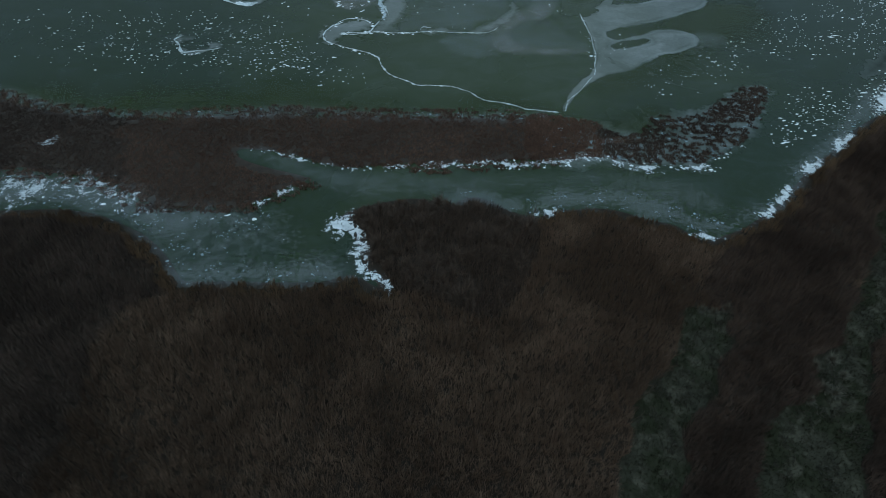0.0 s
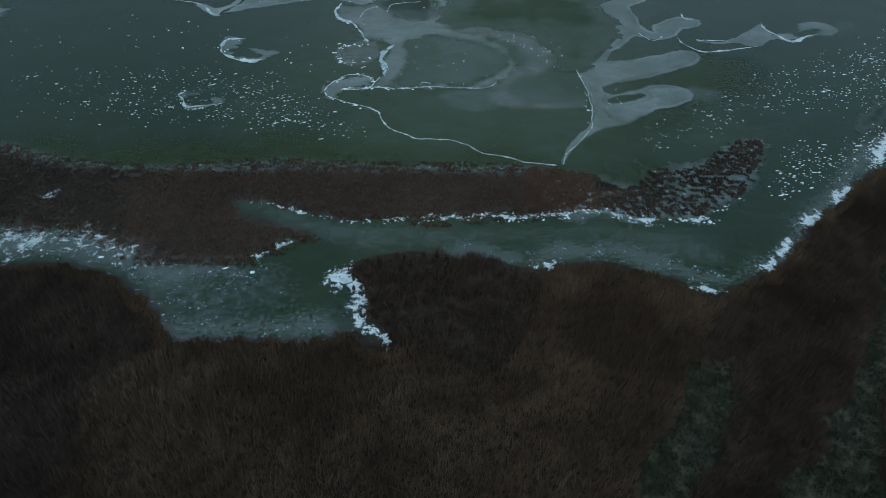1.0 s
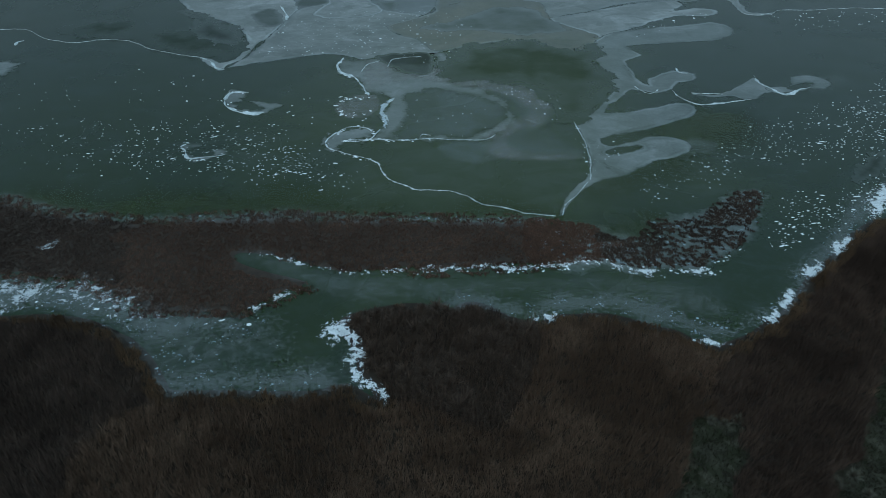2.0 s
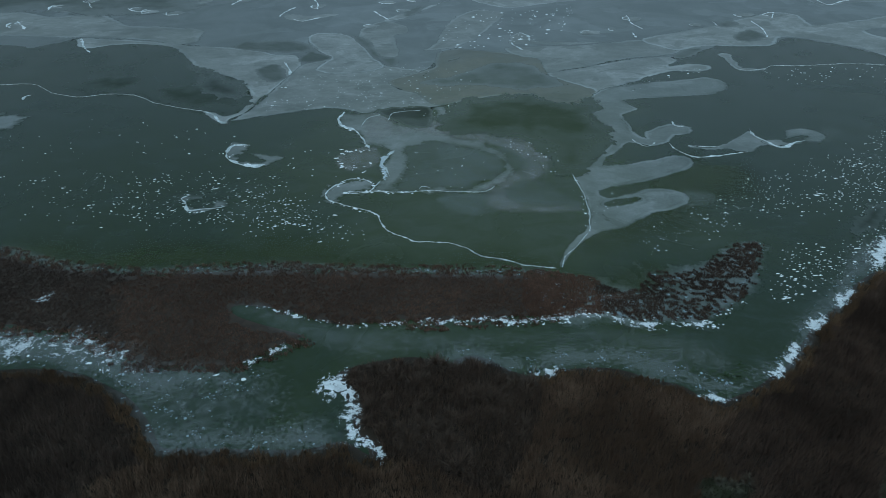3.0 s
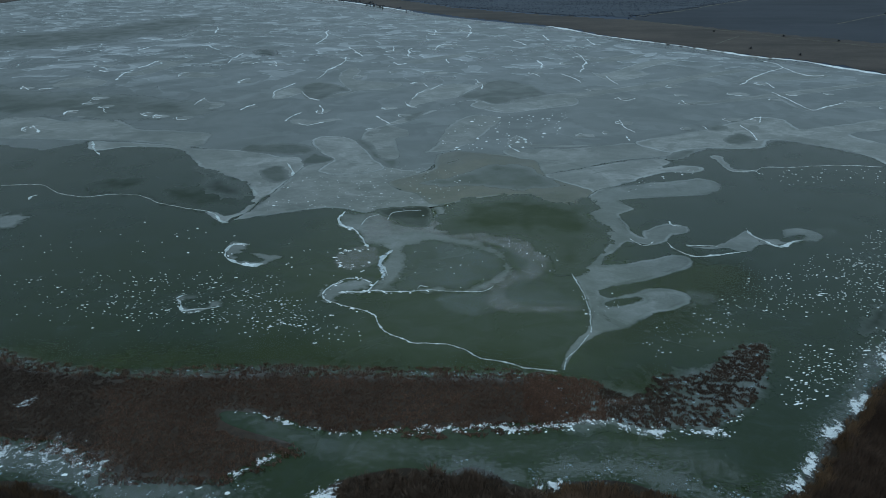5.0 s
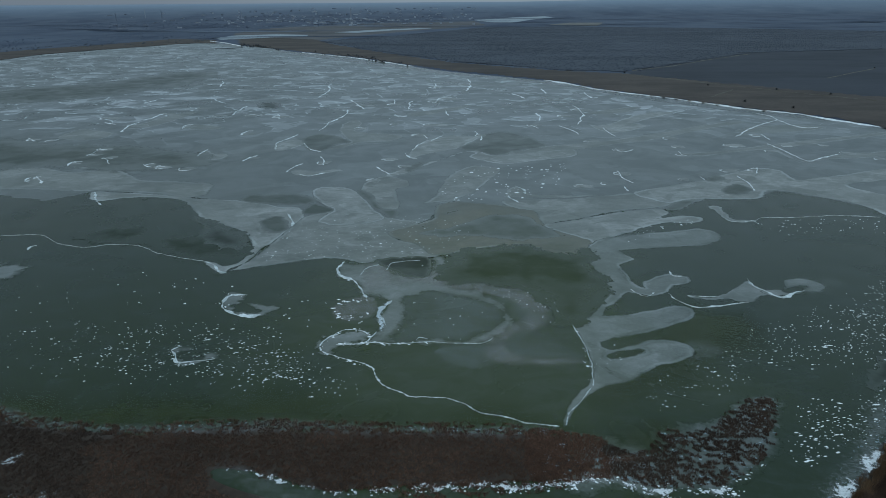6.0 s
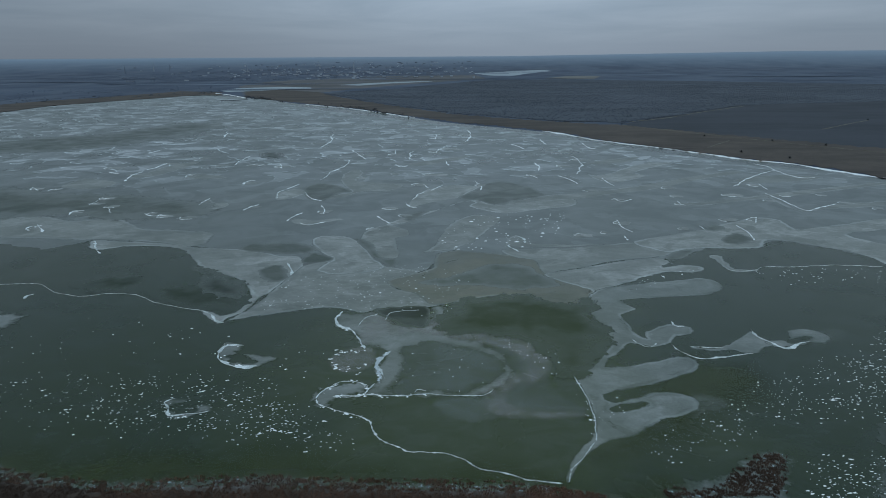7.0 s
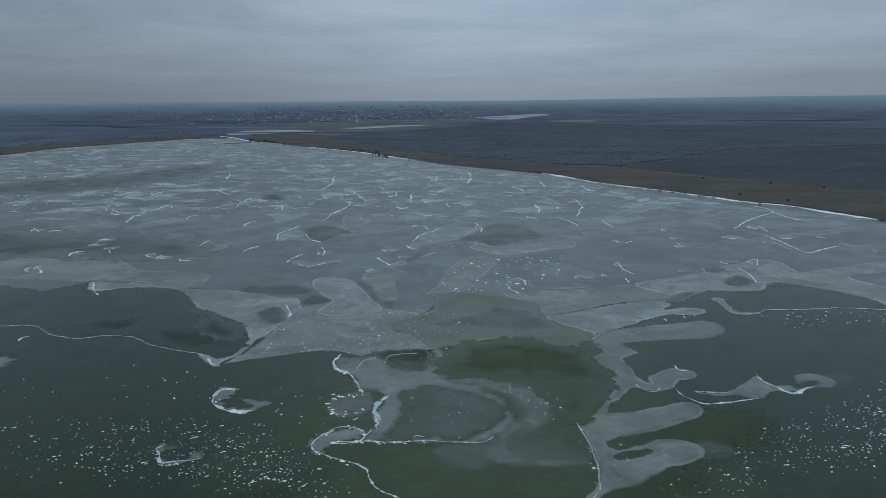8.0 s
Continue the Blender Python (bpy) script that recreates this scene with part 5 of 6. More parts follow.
for material, soft, outline in (
    (M_SHADE, 9, [(-135.9, 224.8), (-126.5, 231.5), (-116.1, 232.7), (-102, 224.9), (-91.8, 220.5), (-86.8, 224), (-80.4, 224), (-72.6, 219.1), (-68.1, 212.2), (-67, 203.7), (-68.5, 196.2), (-73.7, 194.8), (-83.8, 199.3), (-95.7, 205.1), (-105.3, 213.2), (-118.6, 215.7), (-126.6, 215.2)]),
    (M_DEEP, 7, [(-99.6, 243.9), (-89.4, 237.6), (-82.3, 229.6), (-75.7, 225.7), (-69.9, 216.7), (-68.9, 210), (-73.4, 208.5), (-81.1, 213.5), (-87.2, 220.5), (-91.7, 231.6)]),
    (M_WINDOW, 5, [(-8.2, 222.9), (1.8, 228.3), (10.7, 236), (18.1, 241.4), (26.9, 244.8), (35.3, 239), (39, 231), (43.6, 222.2), (40.9, 218.6), (30.4, 216.5), (20.4, 218.9), (10.2, 221.4), (-0.3, 220.4)]),
    (M_OLIVE, 8, [(3.7, 201.7), (13.6, 207.3), (22.7, 211), (31.3, 207.6), (40.2, 202.3), (51.6, 207.3), (48.1, 192.4), (49.3, 181.8), (48.2, 171.4), (44.5, 162.4), (35.1, 152.9), (30.8, 154.2), (29.2, 164.3), (26.9, 173.2), (20.5, 177.2), (12.1, 178.9), (3.5, 180.6), (-0.9, 186.2)]),
    (M_WINDOW, 1.6, [(91.8, 249.5), (96.9, 257.9), (102.8, 261), (107.1, 260.9), (98.7, 250.9)]),
    (M_DEEP, 1.6, [(-21.9, 197.1), (-17.2, 199.5), (-11.5, 199.9), (-5.9, 200.8), (-3.4, 195.4), (-3.6, 186.3), (-6.2, 183.3), (-11.6, 185), (-15.4, 188.6)]),
    (M_WINDOW, 2.4, [(9.4, 366.9), (16.6, 382.4), (24.4, 399.2), (33, 414), (43, 413), (55.3, 394.8), (60.6, 377.9), (60.2, 370.1), (47.9, 362.9), (36.7, 354.5), (35.7, 350.3), (27.4, 350.5), (19, 360.7)]),
    (M_WINDOW, 2.4, [(-87.9, 397.1), (-83, 411), (-71, 407), (-59.8, 392.9), (-57, 386.1), (-63.2, 381.3), (-70.2, 363), (-79.1, 366.2), (-84.7, 381.9)]),
    (M_WINDOW, 2, [(-71.2, 237.9), (-66.5, 244.1), (-60.2, 237.8), (-58.9, 227.3), (-62.7, 224.9), (-66.6, 227.5)]),
    (M_WINDOW, 2.4, [(-88.1, 268.5), (-84.1, 273.6), (-71.8, 275.1), (-61.2, 273.2), (-54.5, 264.6), (-60.8, 259.8), (-70.5, 260), (-83.6, 263.4)]),
    (M_WINDOW, 2, [(-57, 247.6), (-55.5, 259.7), (-49.3, 256.5), (-44.9, 251.1), (-51, 246.7)]),
    (M_WINDOW, 2, [(-38.6, 278.1), (-35.5, 279.8), (-30.6, 270.9), (-27.5, 259.2), (-23.4, 251.5), (-19.2, 251.4), (-17.6, 245.5), (-20.7, 241.3), (-24.4, 247), (-29, 256.1)]),
    (M_WINDOW, 2, [(126.9, 278.5), (136.5, 287.7), (140, 283.8), (139.7, 276.5), (131.9, 271.3), (126.1, 272.3)]),
    (M_WINDOW, 2, [(126.5, 295.9), (132.2, 302), (136.8, 299.8), (132.4, 293.7), (127.4, 292.8)]),
    (M_WINDOW, 2, [(-19.2, 323.3), (-10.7, 332.9), (-12.1, 321.9), (-17.5, 314)]),
    (M_WINDOW, 20, [(-306.7, 393), (-285, 403), (-234, 384.4), (-180.3, 373.4), (-130, 346.2), (-135.7, 328.3), (-160.8, 324.1), (-204.3, 327.5), (-257.5, 326.3)]),
    (M_WINDOW, 30, [(-424, 663), (-364, 709), (-340, 800), (-294, 811), (-268, 747), (-296, 639), (-347, 573), (-412, 549), (-453, 606)]),
    (M_DEEP, 6, [(-158, 539), (-155, 555), (-143, 548), (-134, 526), (-145, 518)]),
):
    layer_z += 0.001
    patch("dark_ice_patch", outline, material, soft, SHEET_LABEL[material.name], "dark ice patches", 110, 0.5, layer_z)



def ringlet(x, y, size, seed):
    """A small curl of frost with a bright snow rim round its windward side."""
    rng = np.random.default_rng(seed)
    turn, long = rng.uniform(-0.5, 0.5), rng.uniform(0.9, 1.7)
    spot = lambda a, r: (x + size * r * long * math.cos(a + turn), y + size * r * math.sin(a + turn))
    body = patch("frost_curl", [spot(a, rng.uniform(0.55, 1.1)) for a in np.arange(9) * 0.698], M_PALE, size * 0.16, "small curl of pale frost with a white rim", "frost curls", 26, 0.8, 0.052 + 0.0008 * (seed - 400))
    start = rng.uniform(1.6, 2.6)
    rim = ridge([spot(start + a, rng.uniform(0.72, 1.0)) for a in np.arange(0.0, rng.uniform(1.6, 3.1), 0.4)], 0.0026 * y, 0.15)
    rim.name = "snow_rim"
    del rim["category"]
    rim.parent = body


for k, (x, y) in enumerate([(-199, 335), (-199, 301), (-198, 305), (-199, 355), (-200, 369), (-186, 348), (-156, 331), (-147, 326), (-128, 415), (-177, 440), (-197, 522), (-217, 446), (-260, 399), (-247, 395), (-145, 485), (-122, 479), (-105, 346), (-133, 322), (-249, 476), (-214, 495), (-171, 486), (-33, 297), (-29, 341), (-20, 325), (-63, 334), (-56, 430), (-34, 446), (-6, 441), (-14, 406)]
                           + [(24, 405), (63, 439), (109, 502), (91, 474), (-121, 611), (-64, 532), (-40, 537), (-7, 552), (7, 568), (26, 668), (-6, 647), (76, 290), (89, 307), (92, 385), (101, 360), (141, 392), (138, 368), (134, 348), (172, 370), (199, 399), (202, 369), (224, 369), (225, 348), (235, 335), (186, 355), (159, 313), (145, 312), (116, 296), (66, 285)]):
    ringlet(x, y, 0.011 * y * (0.75 + 0.5 * ((k * 7) % 10) / 10), 400 + k)
for outline, density, size, bias, seed in (
    ([(-62.6, 197.1), (-56.5, 230.3), (-36.8, 243.3), (-5.2, 242.8), (12.4, 232.5), (3.4, 196.3), (-4, 189.3), (-26.5, 194.2), (-49.9, 199.4)], 0.30, 0.13, 0.15, 71),
    ([(10, 176.3), (23.5, 174.1), (33.3, 166.4), (33.4, 152.6), (26.9, 149.5), (25.5, 162.8), (16.3, 168.4)], 0.5, 0.11, 0.1, 72),
    ([(122.3, 236.8), (146.9, 237.8), (171.8, 236.1), (160.6, 218.2), (145.1, 222.6), (126.6, 218.7), (118.9, 229.1)], 0.30, 0.16, 0.2, 73),
    ([(-13.9, 153), (-8.4, 166.8), (3.1, 170.4), (14.3, 162.9), (15.7, 149.6), (8.7, 145.1), (-8.9, 145.2)], 0.2, 0.11, 0.2, 74),
    ([(-1.9, 282.6), (5, 308), (20, 325), (65, 330), (61.5, 296.5), (39, 269), (23.6, 261), (2, 265.2)], 0.10, 0.30, 0.1, 75),
    ([(-139.7, 184.1), (-107.9, 192.8), (-64.3, 183.3), (-29.8, 167), (-26.4, 143.9), (-76.6, 160.2), (-124.8, 160.7)], 0.05, 0.13, 0.1, 76),
    ([(33.3, 145.2), (40.5, 145.1), (46.2, 139.6), (39, 127.3), (34, 125.1)], 0.8, 0.10, 0.2, 77),
    ([(58, 205.7), (81.9, 233.5), (101.5, 239.9), (99.1, 233.2), (72.8, 216.5)], 0.3, 0.14, 0.15, 78),
):
    grains("snow_specks", outline, density, seed, size, M_CHUNK, "fine white snow specks on the frosted ice", bias)

# ---- white ridges along the rims of the frost ----
for line, w in (
    ([(67.4, 171.3), (68.6, 166.8), (71.5, 163.5), (75.1, 163.1), (82.6, 165.2), (87.8, 165.9)], 1.1),
    ([(94.7, 181.6), (94.1, 176.6), (95.7, 172.6), (97.6, 169.5), (99.6, 169.5), (103.7, 171.8), (107.6, 172.9)], 1.2),
    ([(56.7, 174.6), (58.2, 170.7), (60.3, 169.5), (62.7, 171.8)], 0.9),
    ([(72.2, 187.1), (72.5, 184), (75.2, 183.1)], 1.0),
    ([(72, 169.8), (76.7, 169), (80.8, 168.9)], 0.7),
    ([(34.4, 124), (36.1, 133.8), (36.2, 143.4), (35.3, 152.6)], 0.5),
    ([(25.7, 110.4), (27.6, 114.6), (30.8, 118.8), (33.9, 123.3)], 0.7),
    ([(-29.6, 140.5), (-26.9, 138.2), (-21.6, 135.5), (-16.4, 132.3), (-14.4, 127.8), (-10.3, 123.5), (-6.3, 120.8), (0, 120.3), (5.1, 117.9), (8.6, 114.7), (14.6, 113), (18, 111.2), (24.5, 110.2)], 0.65),
    ([(-29.1, 139.4), (-29.8, 143.3), (-28.3, 146.9), (-25.6, 148.7)], 0.9),
    ([(-26.1, 142.4), (-17.6, 143.5), (-11.7, 142.9), (-3, 143.7), (9.3, 143), (13.5, 146)], 0.8),
    ([(-14.4, 167.9), (-15.8, 165), (-17.3, 161.1), (-16.7, 156.3), (-15.4, 150.8)], 1.3),
    ([(-32.2, 196.7), (-33.2, 191), (-31.3, 185.1), (-26.6, 180.4), (-23.8, 174.6), (-21.8, 169.1)], 1.1),
    ([(-25.6, 184.2), (-24.2, 190.5), (-20.3, 194.2)], 0.5),
    ([(-17.8, 145.9), (-16.9, 147.7), (-16.2, 149.5)], 1.3),
    ([(-27.9, 146.6), (-25, 150.2), (-20.3, 149.6), (-17.7, 145.9), (-19.6, 143.6), (-24.7, 143.3)], 0.55),
    ([(-6, 144.9), (-5, 146.4), (-3.5, 146.1)], 0.9),
    ([(-17.5, 189.5), (-16.4, 194.6), (-12.6, 196.5), (-7, 197.4)], 0.5),
    ([(-79.3, 197.7), (-76.6, 194.8), (-72.4, 189.2), (-69, 188.2)], 1.9),
    ([(-164, 222.6), (-149.8, 223.6), (-138.9, 215.3), (-126.4, 210.7), (-117.6, 213.3), (-106.7, 211.5), (-98, 205), (-86.3, 199.8), (-78.8, 197.2)], 0.45),
    ([(-159.6, 280.8), (-154.5, 272), (-145.1, 259)], 1.2),
    ([(-57.3, 171), (-61.7, 171.8), (-62.8, 169.2), (-62, 165.4), (-59, 161.1), (-55.5, 159), (-49.8, 159)], 1.6),
    ([(-64.8, 141.9), (-66.9, 140.2), (-65, 137.7), (-62.3, 133.9), (-57.8, 135.2), (-54.1, 136.8)], 1.1),
    ([(-145.7, 208.8), (-146.2, 212), (-143.9, 212.6)], 1.3),
    ([(111.2, 236.3), (114.7, 234.3), (122, 236.2), (126.8, 239.5), (136.7, 239.3), (148.3, 240.5), (159.7, 241), (173.4, 238.8)], 0.7),
    ([(-62.5, 247.2), (-59.1, 238.2), (-57.3, 231.6)], 1.2),
    ([(32.7, 285.5), (36, 280), (36.5, 273)], 1.4),
    ([(30.1, 271.4), (28.7, 268.9), (32.7, 260.7)], 1.1),
):
    ridge(line, w * (1.15 if w > 1.0 else 0.75), 0.12, rough=0.5, material=M_RIM)
for line, spread, seed in (
    ([(-28.7, 158.4), (-29.2, 163.7), (-27.1, 167.3), (-23.3, 167.3), (-20.1, 168.7)], 1.1, 81),
    ([(-28.3, 157.7), (-25.3, 156.4), (-21.8, 157), (-19.2, 160.8)], 0.9, 82),
    ([(-14.4, 167.9), (-15.8, 165), (-17.3, 161.1), (-16.7, 156.3), (-15.4, 150.8)], 0.9, 83),
    ([(-28.2, 146), (-29.3, 141.6), (-27, 137.2), (-20.8, 134.7), (-15.8, 132.6), (-14.2, 127.8)], 0.8, 84),
    ([(-27.9, 146.6), (-25, 150.2), (-20.3, 149.6), (-17.7, 145.9), (-19.6, 143.6), (-24.7, 143.3)], 0.8, 85),
    ([(-26.1, 142.4), (-17.6, 143.5), (-11.7, 142.9), (-3, 143.7)], 0.7, 86),
    ([(-32.2, 196.7), (-33.2, 191), (-31.3, 185.1), (-26.6, 180.4), (-23.8, 174.6), (-21.8, 169.1)], 0.8, 87),
    ([(-57.3, 171), (-61.7, 171.8), (-62.8, 169.2), (-62, 165.4), (-59, 161.1), (-55.5, 159), (-49.8, 159)], 0.7, 88),
    ([(-64.8, 141.9), (-66.9, 140.2), (-65, 137.7), (-62.3, 133.9), (-57.8, 135.2)], 0.6, 89),
    ([(34.4, 124), (36.1, 133.8), (36.2, 143.4), (35.3, 152.6)], 0.6, 90),
):
    mid = smooth_line(line, 1.0)
    loop = np.concatenate([mid + [0, spread], (mid - [0, spread])[::-1]])
    grains("snow_crumbs", loop, 3.2, seed, 0.17, M_CHUNK, "white crumbs of snow along a frost rim", 0.12)
for line in (
    [(-98, 367), (-102, 383), (-99, 395), (-95, 410)], [(-85, 383), (-78, 367), (-70, 361)], [(-21, 356), (-19, 344), (-15, 342)], [(-18, 363), (-16, 374), (-12, 383)],
    [(-7, 387), (-4, 397), (0, 404)], [(-83, 423), (-81, 456), (-75, 485), (-76, 510)], [(-82, 565), (-71, 532), (-65, 513)], [(-120, 682), (-112, 621), (-114, 581)],
    [(-28, 506), (-29, 543), (-26, 553)], [(-36, 487), (-33, 474), (-28, 479)], [(-42, 537), (-43, 564)], [(-79, 314), (-79, 321), (-75, 332)],
    [(-72, 310), (-67, 307), (-59, 312)], [(-68, 348), (-65, 340), (-63, 329)], [(-34, 324), (-30, 314), (-26, 308)], [(-13, 406), (-9, 397)],
    [(21, 419), (22, 408)], [(25, 404), (23, 388)], [(71, 490), (72, 477), (70, 455)], [(61, 439), (64, 427)], [(105, 524), (107, 503), (104, 476), (93, 441)],
    [(80, 435), (86, 418), (88, 406)], [(109, 428), (108, 412), (109, 399)], [(100, 361), (102, 355), (110, 360)], [(134, 356), (133, 348), (135, 345)],
    [(185, 396), (204, 422), (224, 441), (239, 456), (240, 471), (236, 481)], [(239, 456), (238, 436), (242, 423), (250, 423)],
    [(193, 375), (194, 354), (193, 332), (201, 335), (219, 347)], [(203, 403), (201, 387)], [(88, 313), (87.7, 298.2), (90, 290.2)], [(84.2, 284.5), (83.7, 277.2)],
    [(125, 301), (125.6, 294.8)], [(144, 302), (143.2, 287.7), (140.5, 276.7)], [(161, 318), (156, 307)], [(-200, 329), (-202, 338), (-197, 339)], [(-202, 353), (-203, 364)],
    [(-204, 370), (-198, 369)], [(-187, 345), (-179, 333)], [(-138, 350), (-139, 359), (-139, 368)], [(-109, 338), (-107, 346), (-104, 351)], [(-131, 410), (-132, 422), (-127, 424)],
    [(-179, 433), (-182, 444), (-178, 449)], [(-217, 424), (-222, 447), (-221, 459)], [(-221, 466), (-220, 481), (-217, 494)], [(-239, 697), (-230, 661)], [(-162, 487), (-165, 510), (-164, 531)],
    [(-203.2, 298.4), (-205, 304), (-204, 306)], [(-203, 309), (-198, 302), (-192.1, 295.2)], [(-161, 333), (-155, 326), (-147, 327)], [(-268, 405), (-256, 394)], [(-248, 396), (-244, 398)],
    [(-128, 492), (-122, 471)], [(-142, 482), (-140, 490)], [(-246, 459), (-234, 452)], [(-259, 553), (-256, 570)], [(27, 721), (28, 672), (21, 617)],
    [(-8, 678), (-9, 635)], [(64, 599), (71, 568)], [(95, 632), (96, 598)], [(132, 605), (131, 570), (137, 570)], [(-4, 571), (-7, 543)], [(2, 500), (4, 481)],
):
    y = float(np.mean([q[1] for q in line]))
    ridge(line, 0.0032 * y, 0.12 + 0.0002 * y)

# ---- small lumps of snow frozen in the ice ----
def lump_mesh(seed):
    rng = np.random.default_rng(seed)
    n, verts = 8, []
    rad = rng.uniform(0.6, 1.25, n)
    for z, s in ((0.0, 1.0), (0.14, 0.86), (0.22, 0.45)):
        verts += [(math.cos(k / n * 6.283) * rad[k] * s, math.sin(k / n * 6.283) * rad[k] * s * 0.7, z * rng.uniform(0.7, 1.2)) for k in range(n)]
    faces = [(r * n + k, r * n + (k + 1) % n, (r + 1) * n + (k + 1) % n, (r + 1) * n + k) for r in (0, 1) for k in range(n)]
    faces.append(tuple(range(2 * n, 3 * n)))
    me = bpy.data.meshes.new("snow_lump")
    me.from_pydata(verts, [], faces)
    me.materials.append(M_CHUNK)
    return me


LUMPS = [lump_mesh(i) for i in range(6)]
FIELD_W = smooth_line([(-120.6, 153.9), (-105.5, 160.5), (-83, 160.3), (-56.4, 156.6), (-39.4, 150), (-27.9, 135.5), (-16.2, 130.3), (-17.8, 120.9), (-35.7, 121), (-56.1, 124.5), (-76.4, 125.8), (-97.1, 129.6), (-106, 130.9)], 4, True)
FIELD_E = smooth_line([(53.7, 129.8), (70.9, 143.2), (91, 155.4), (115.7, 169.3), (137.6, 181.2), (126, 145.7), (105.5, 127), (88.4, 129.6), (75.3, 127.2), (66.8, 122.6), (51.2, 114.1), (42.6, 118.3)], 4, True)
FIELD_C = smooth_line([(73, 113.9), (82.3, 120.3), (91.1, 120.2), (105.4, 129.5), (103.6, 120.1), (88.8, 108), (76.8, 100.9), (67.4, 97.6), (67.3, 104.4)], 3, True)
FIELD_B = smooth_line([(-45.7, 77.3), (-39.4, 80.1), (-32.2, 80.1), (-26.8, 78.7), (-25.4, 70.6), (-30.7, 68.1), (-38.3, 68.2), (-44.1, 72)], 3, True)
FIELD_D = smooth_line([(-30.5, 163.1), (-30.1, 168.8), (-27.1, 170.7), (-26.9, 167), (-28.2, 163.1), (-26.4, 159.3), (-21.5, 157.6), (-19.7, 154), (-24.1, 154.4), (-28.2, 158)], 2, True)
CLUSTERS = ((FIELD_B, 22, 0.34, 4), (FIELD_W, 130, 0.175, 1), (FIELD_E, 80, 0.18, 2), (FIELD_C, 60, 0.19, 3), (FIELD_D, 18, 0.24, 5))


def lump_places(outline, seed, thin):
    q = scatter(outline, 1.0, seed)
    d = np.array([noise.noise((x / 9, y / 9, seed)) + 0.5 * noise.noise((x / 3, y / 3, seed + 4)) for x, y in q])
    rng = np.random.default_rng(seed)
    e = np.clip(signed(q, outline) / 8, 0.15, 1)
    if seed == 1:  # the western field is densest towards the island and the frost
        e = e * np.clip(1.4 - (q[:, 1] - 124) / 34, 0.35, 1.3) * np.clip((q[:, 0] + 125) / 60, 0.4, 1.2)
    return q[(rng.random(len(q)) < thin * e * np.clip(d * 0.6 + (0.95 if seed == 3 else 0.42), 0, 1))]


for outline, count, size, seed in CLUSTERS:
    q = lump_places(outline, seed, (1.25, 1.2, 1.7, 0.4, 3.0)[seed - 1])
    rng = np.random.default_rng(seed + 50)
    rng.shuffle(q)
    for x, y in q[:count]:
        ob = new("snow_lump", LUMPS[rng.integers(6)])
        s = size * float(np.clip(rng.lognormal(0, 0.5), 0.35, 2.3))
        ob.matrix_world = pose(x, y, 0.005, 0, 0, rng.uniform(-25, 25)) @ Matrix.Diagonal((s * rng.uniform(1, 2.0), s * rng.uniform(0.7, 1.0), s, 1))
        tagged(ob, "small white snow lump frozen onto the ice", "snow lump", "snow lumps on the ice")
    verts, faces = [], []
    for x, y in q[count:]:
        me = LUMPS[rng.integers(6)]
        s, b = size * float(np.clip(rng.lognormal(-0.35, 0.4), 0.3, 1.6)), len(verts)
        verts += [(x + v.co.x * s * 1.3, y + v.co.y * s, v.co.z * s + 0.005) for v in me.vertices]
        faces += [tuple(b + k for k in p.vertices) for p in me.polygons]
    tagged(mesh_object("snow_crumbs", verts, faces, M_CHUNK), "scattered white crumbs of snow on the ice", "snow", kind="stuff")

# ---- the far shore ----
def place(x, y):
    return float(rise(np.array(x), np.array(y)))


def draped(name, outline, lift, material, label, category, cells=40, kind="structure"):
    p = np.concatenate([np.linspace(a, b, 6)[:-1] for a, b in zip(np.array(outline), np.roll(outline, -1, axis=0))])
    lo, hi = p.min(0), p.max(0)
    nx, ny = cells, cells
    gx, gy = np.meshgrid(np.linspace(lo[0], hi[0], nx), np.linspace(lo[1], hi[1], ny))
    q = np.stack([gx.ravel(), gy.ravel()], 1)
    ins = signed(q, p) > -0.004 * max(hi - lo)
    idx = np.arange(nx * ny).reshape(ny, nx)
    quad = np.stack([idx[:-1, :-1], idx[:-1, 1:], idx[1:, 1:], idx[1:, :-1]], -1).reshape(-1, 4)
    quad = quad[ins[quad].all(1)]
    used = np.unique(quad)
    where = np.full(nx * ny, -1)
    where[used] = np.arange(len(used))
    v = np.column_stack([q[used], rise(q[used, 0], q[used, 1]) + lift])
    return tagged(mesh_object(name, v.tolist(), where[quad].tolist(), material), label, category, kind=kind)


ridge([tuple(p) for p in smooth_line([(108, 701), (128, 674), (148, 626), (180, 584), (205, 551), (230, 518), (243, 497), (264, 478), (276, 455), (295, 418)], 60)], 5.5, 0.6, "long white bank of snow along the far shore", 0.25)
ridge([(-245, 1126), (-178, 1057), (-112, 975), (-41, 869)], 4.5, 0.5, "long white bank of snow along the far shore", 0.25)
ridge([(-533, 1488), (-473, 1416), (-407, 1311)], 9.0, 1.2, "straight white snow-covered dyke", 0.1)
draped("reed_belt", [(-689, 973), (-695, 1125), (-646, 1225), (-588, 1343), (-545, 1421), (-493, 1417), (-534, 1537), (-656, 1599), (-724, 1373), (-782, 1266), (-811, 1146)], 0.5, M_REEDFAR, "brown reed belt along the far shore", "reed belt", 80)
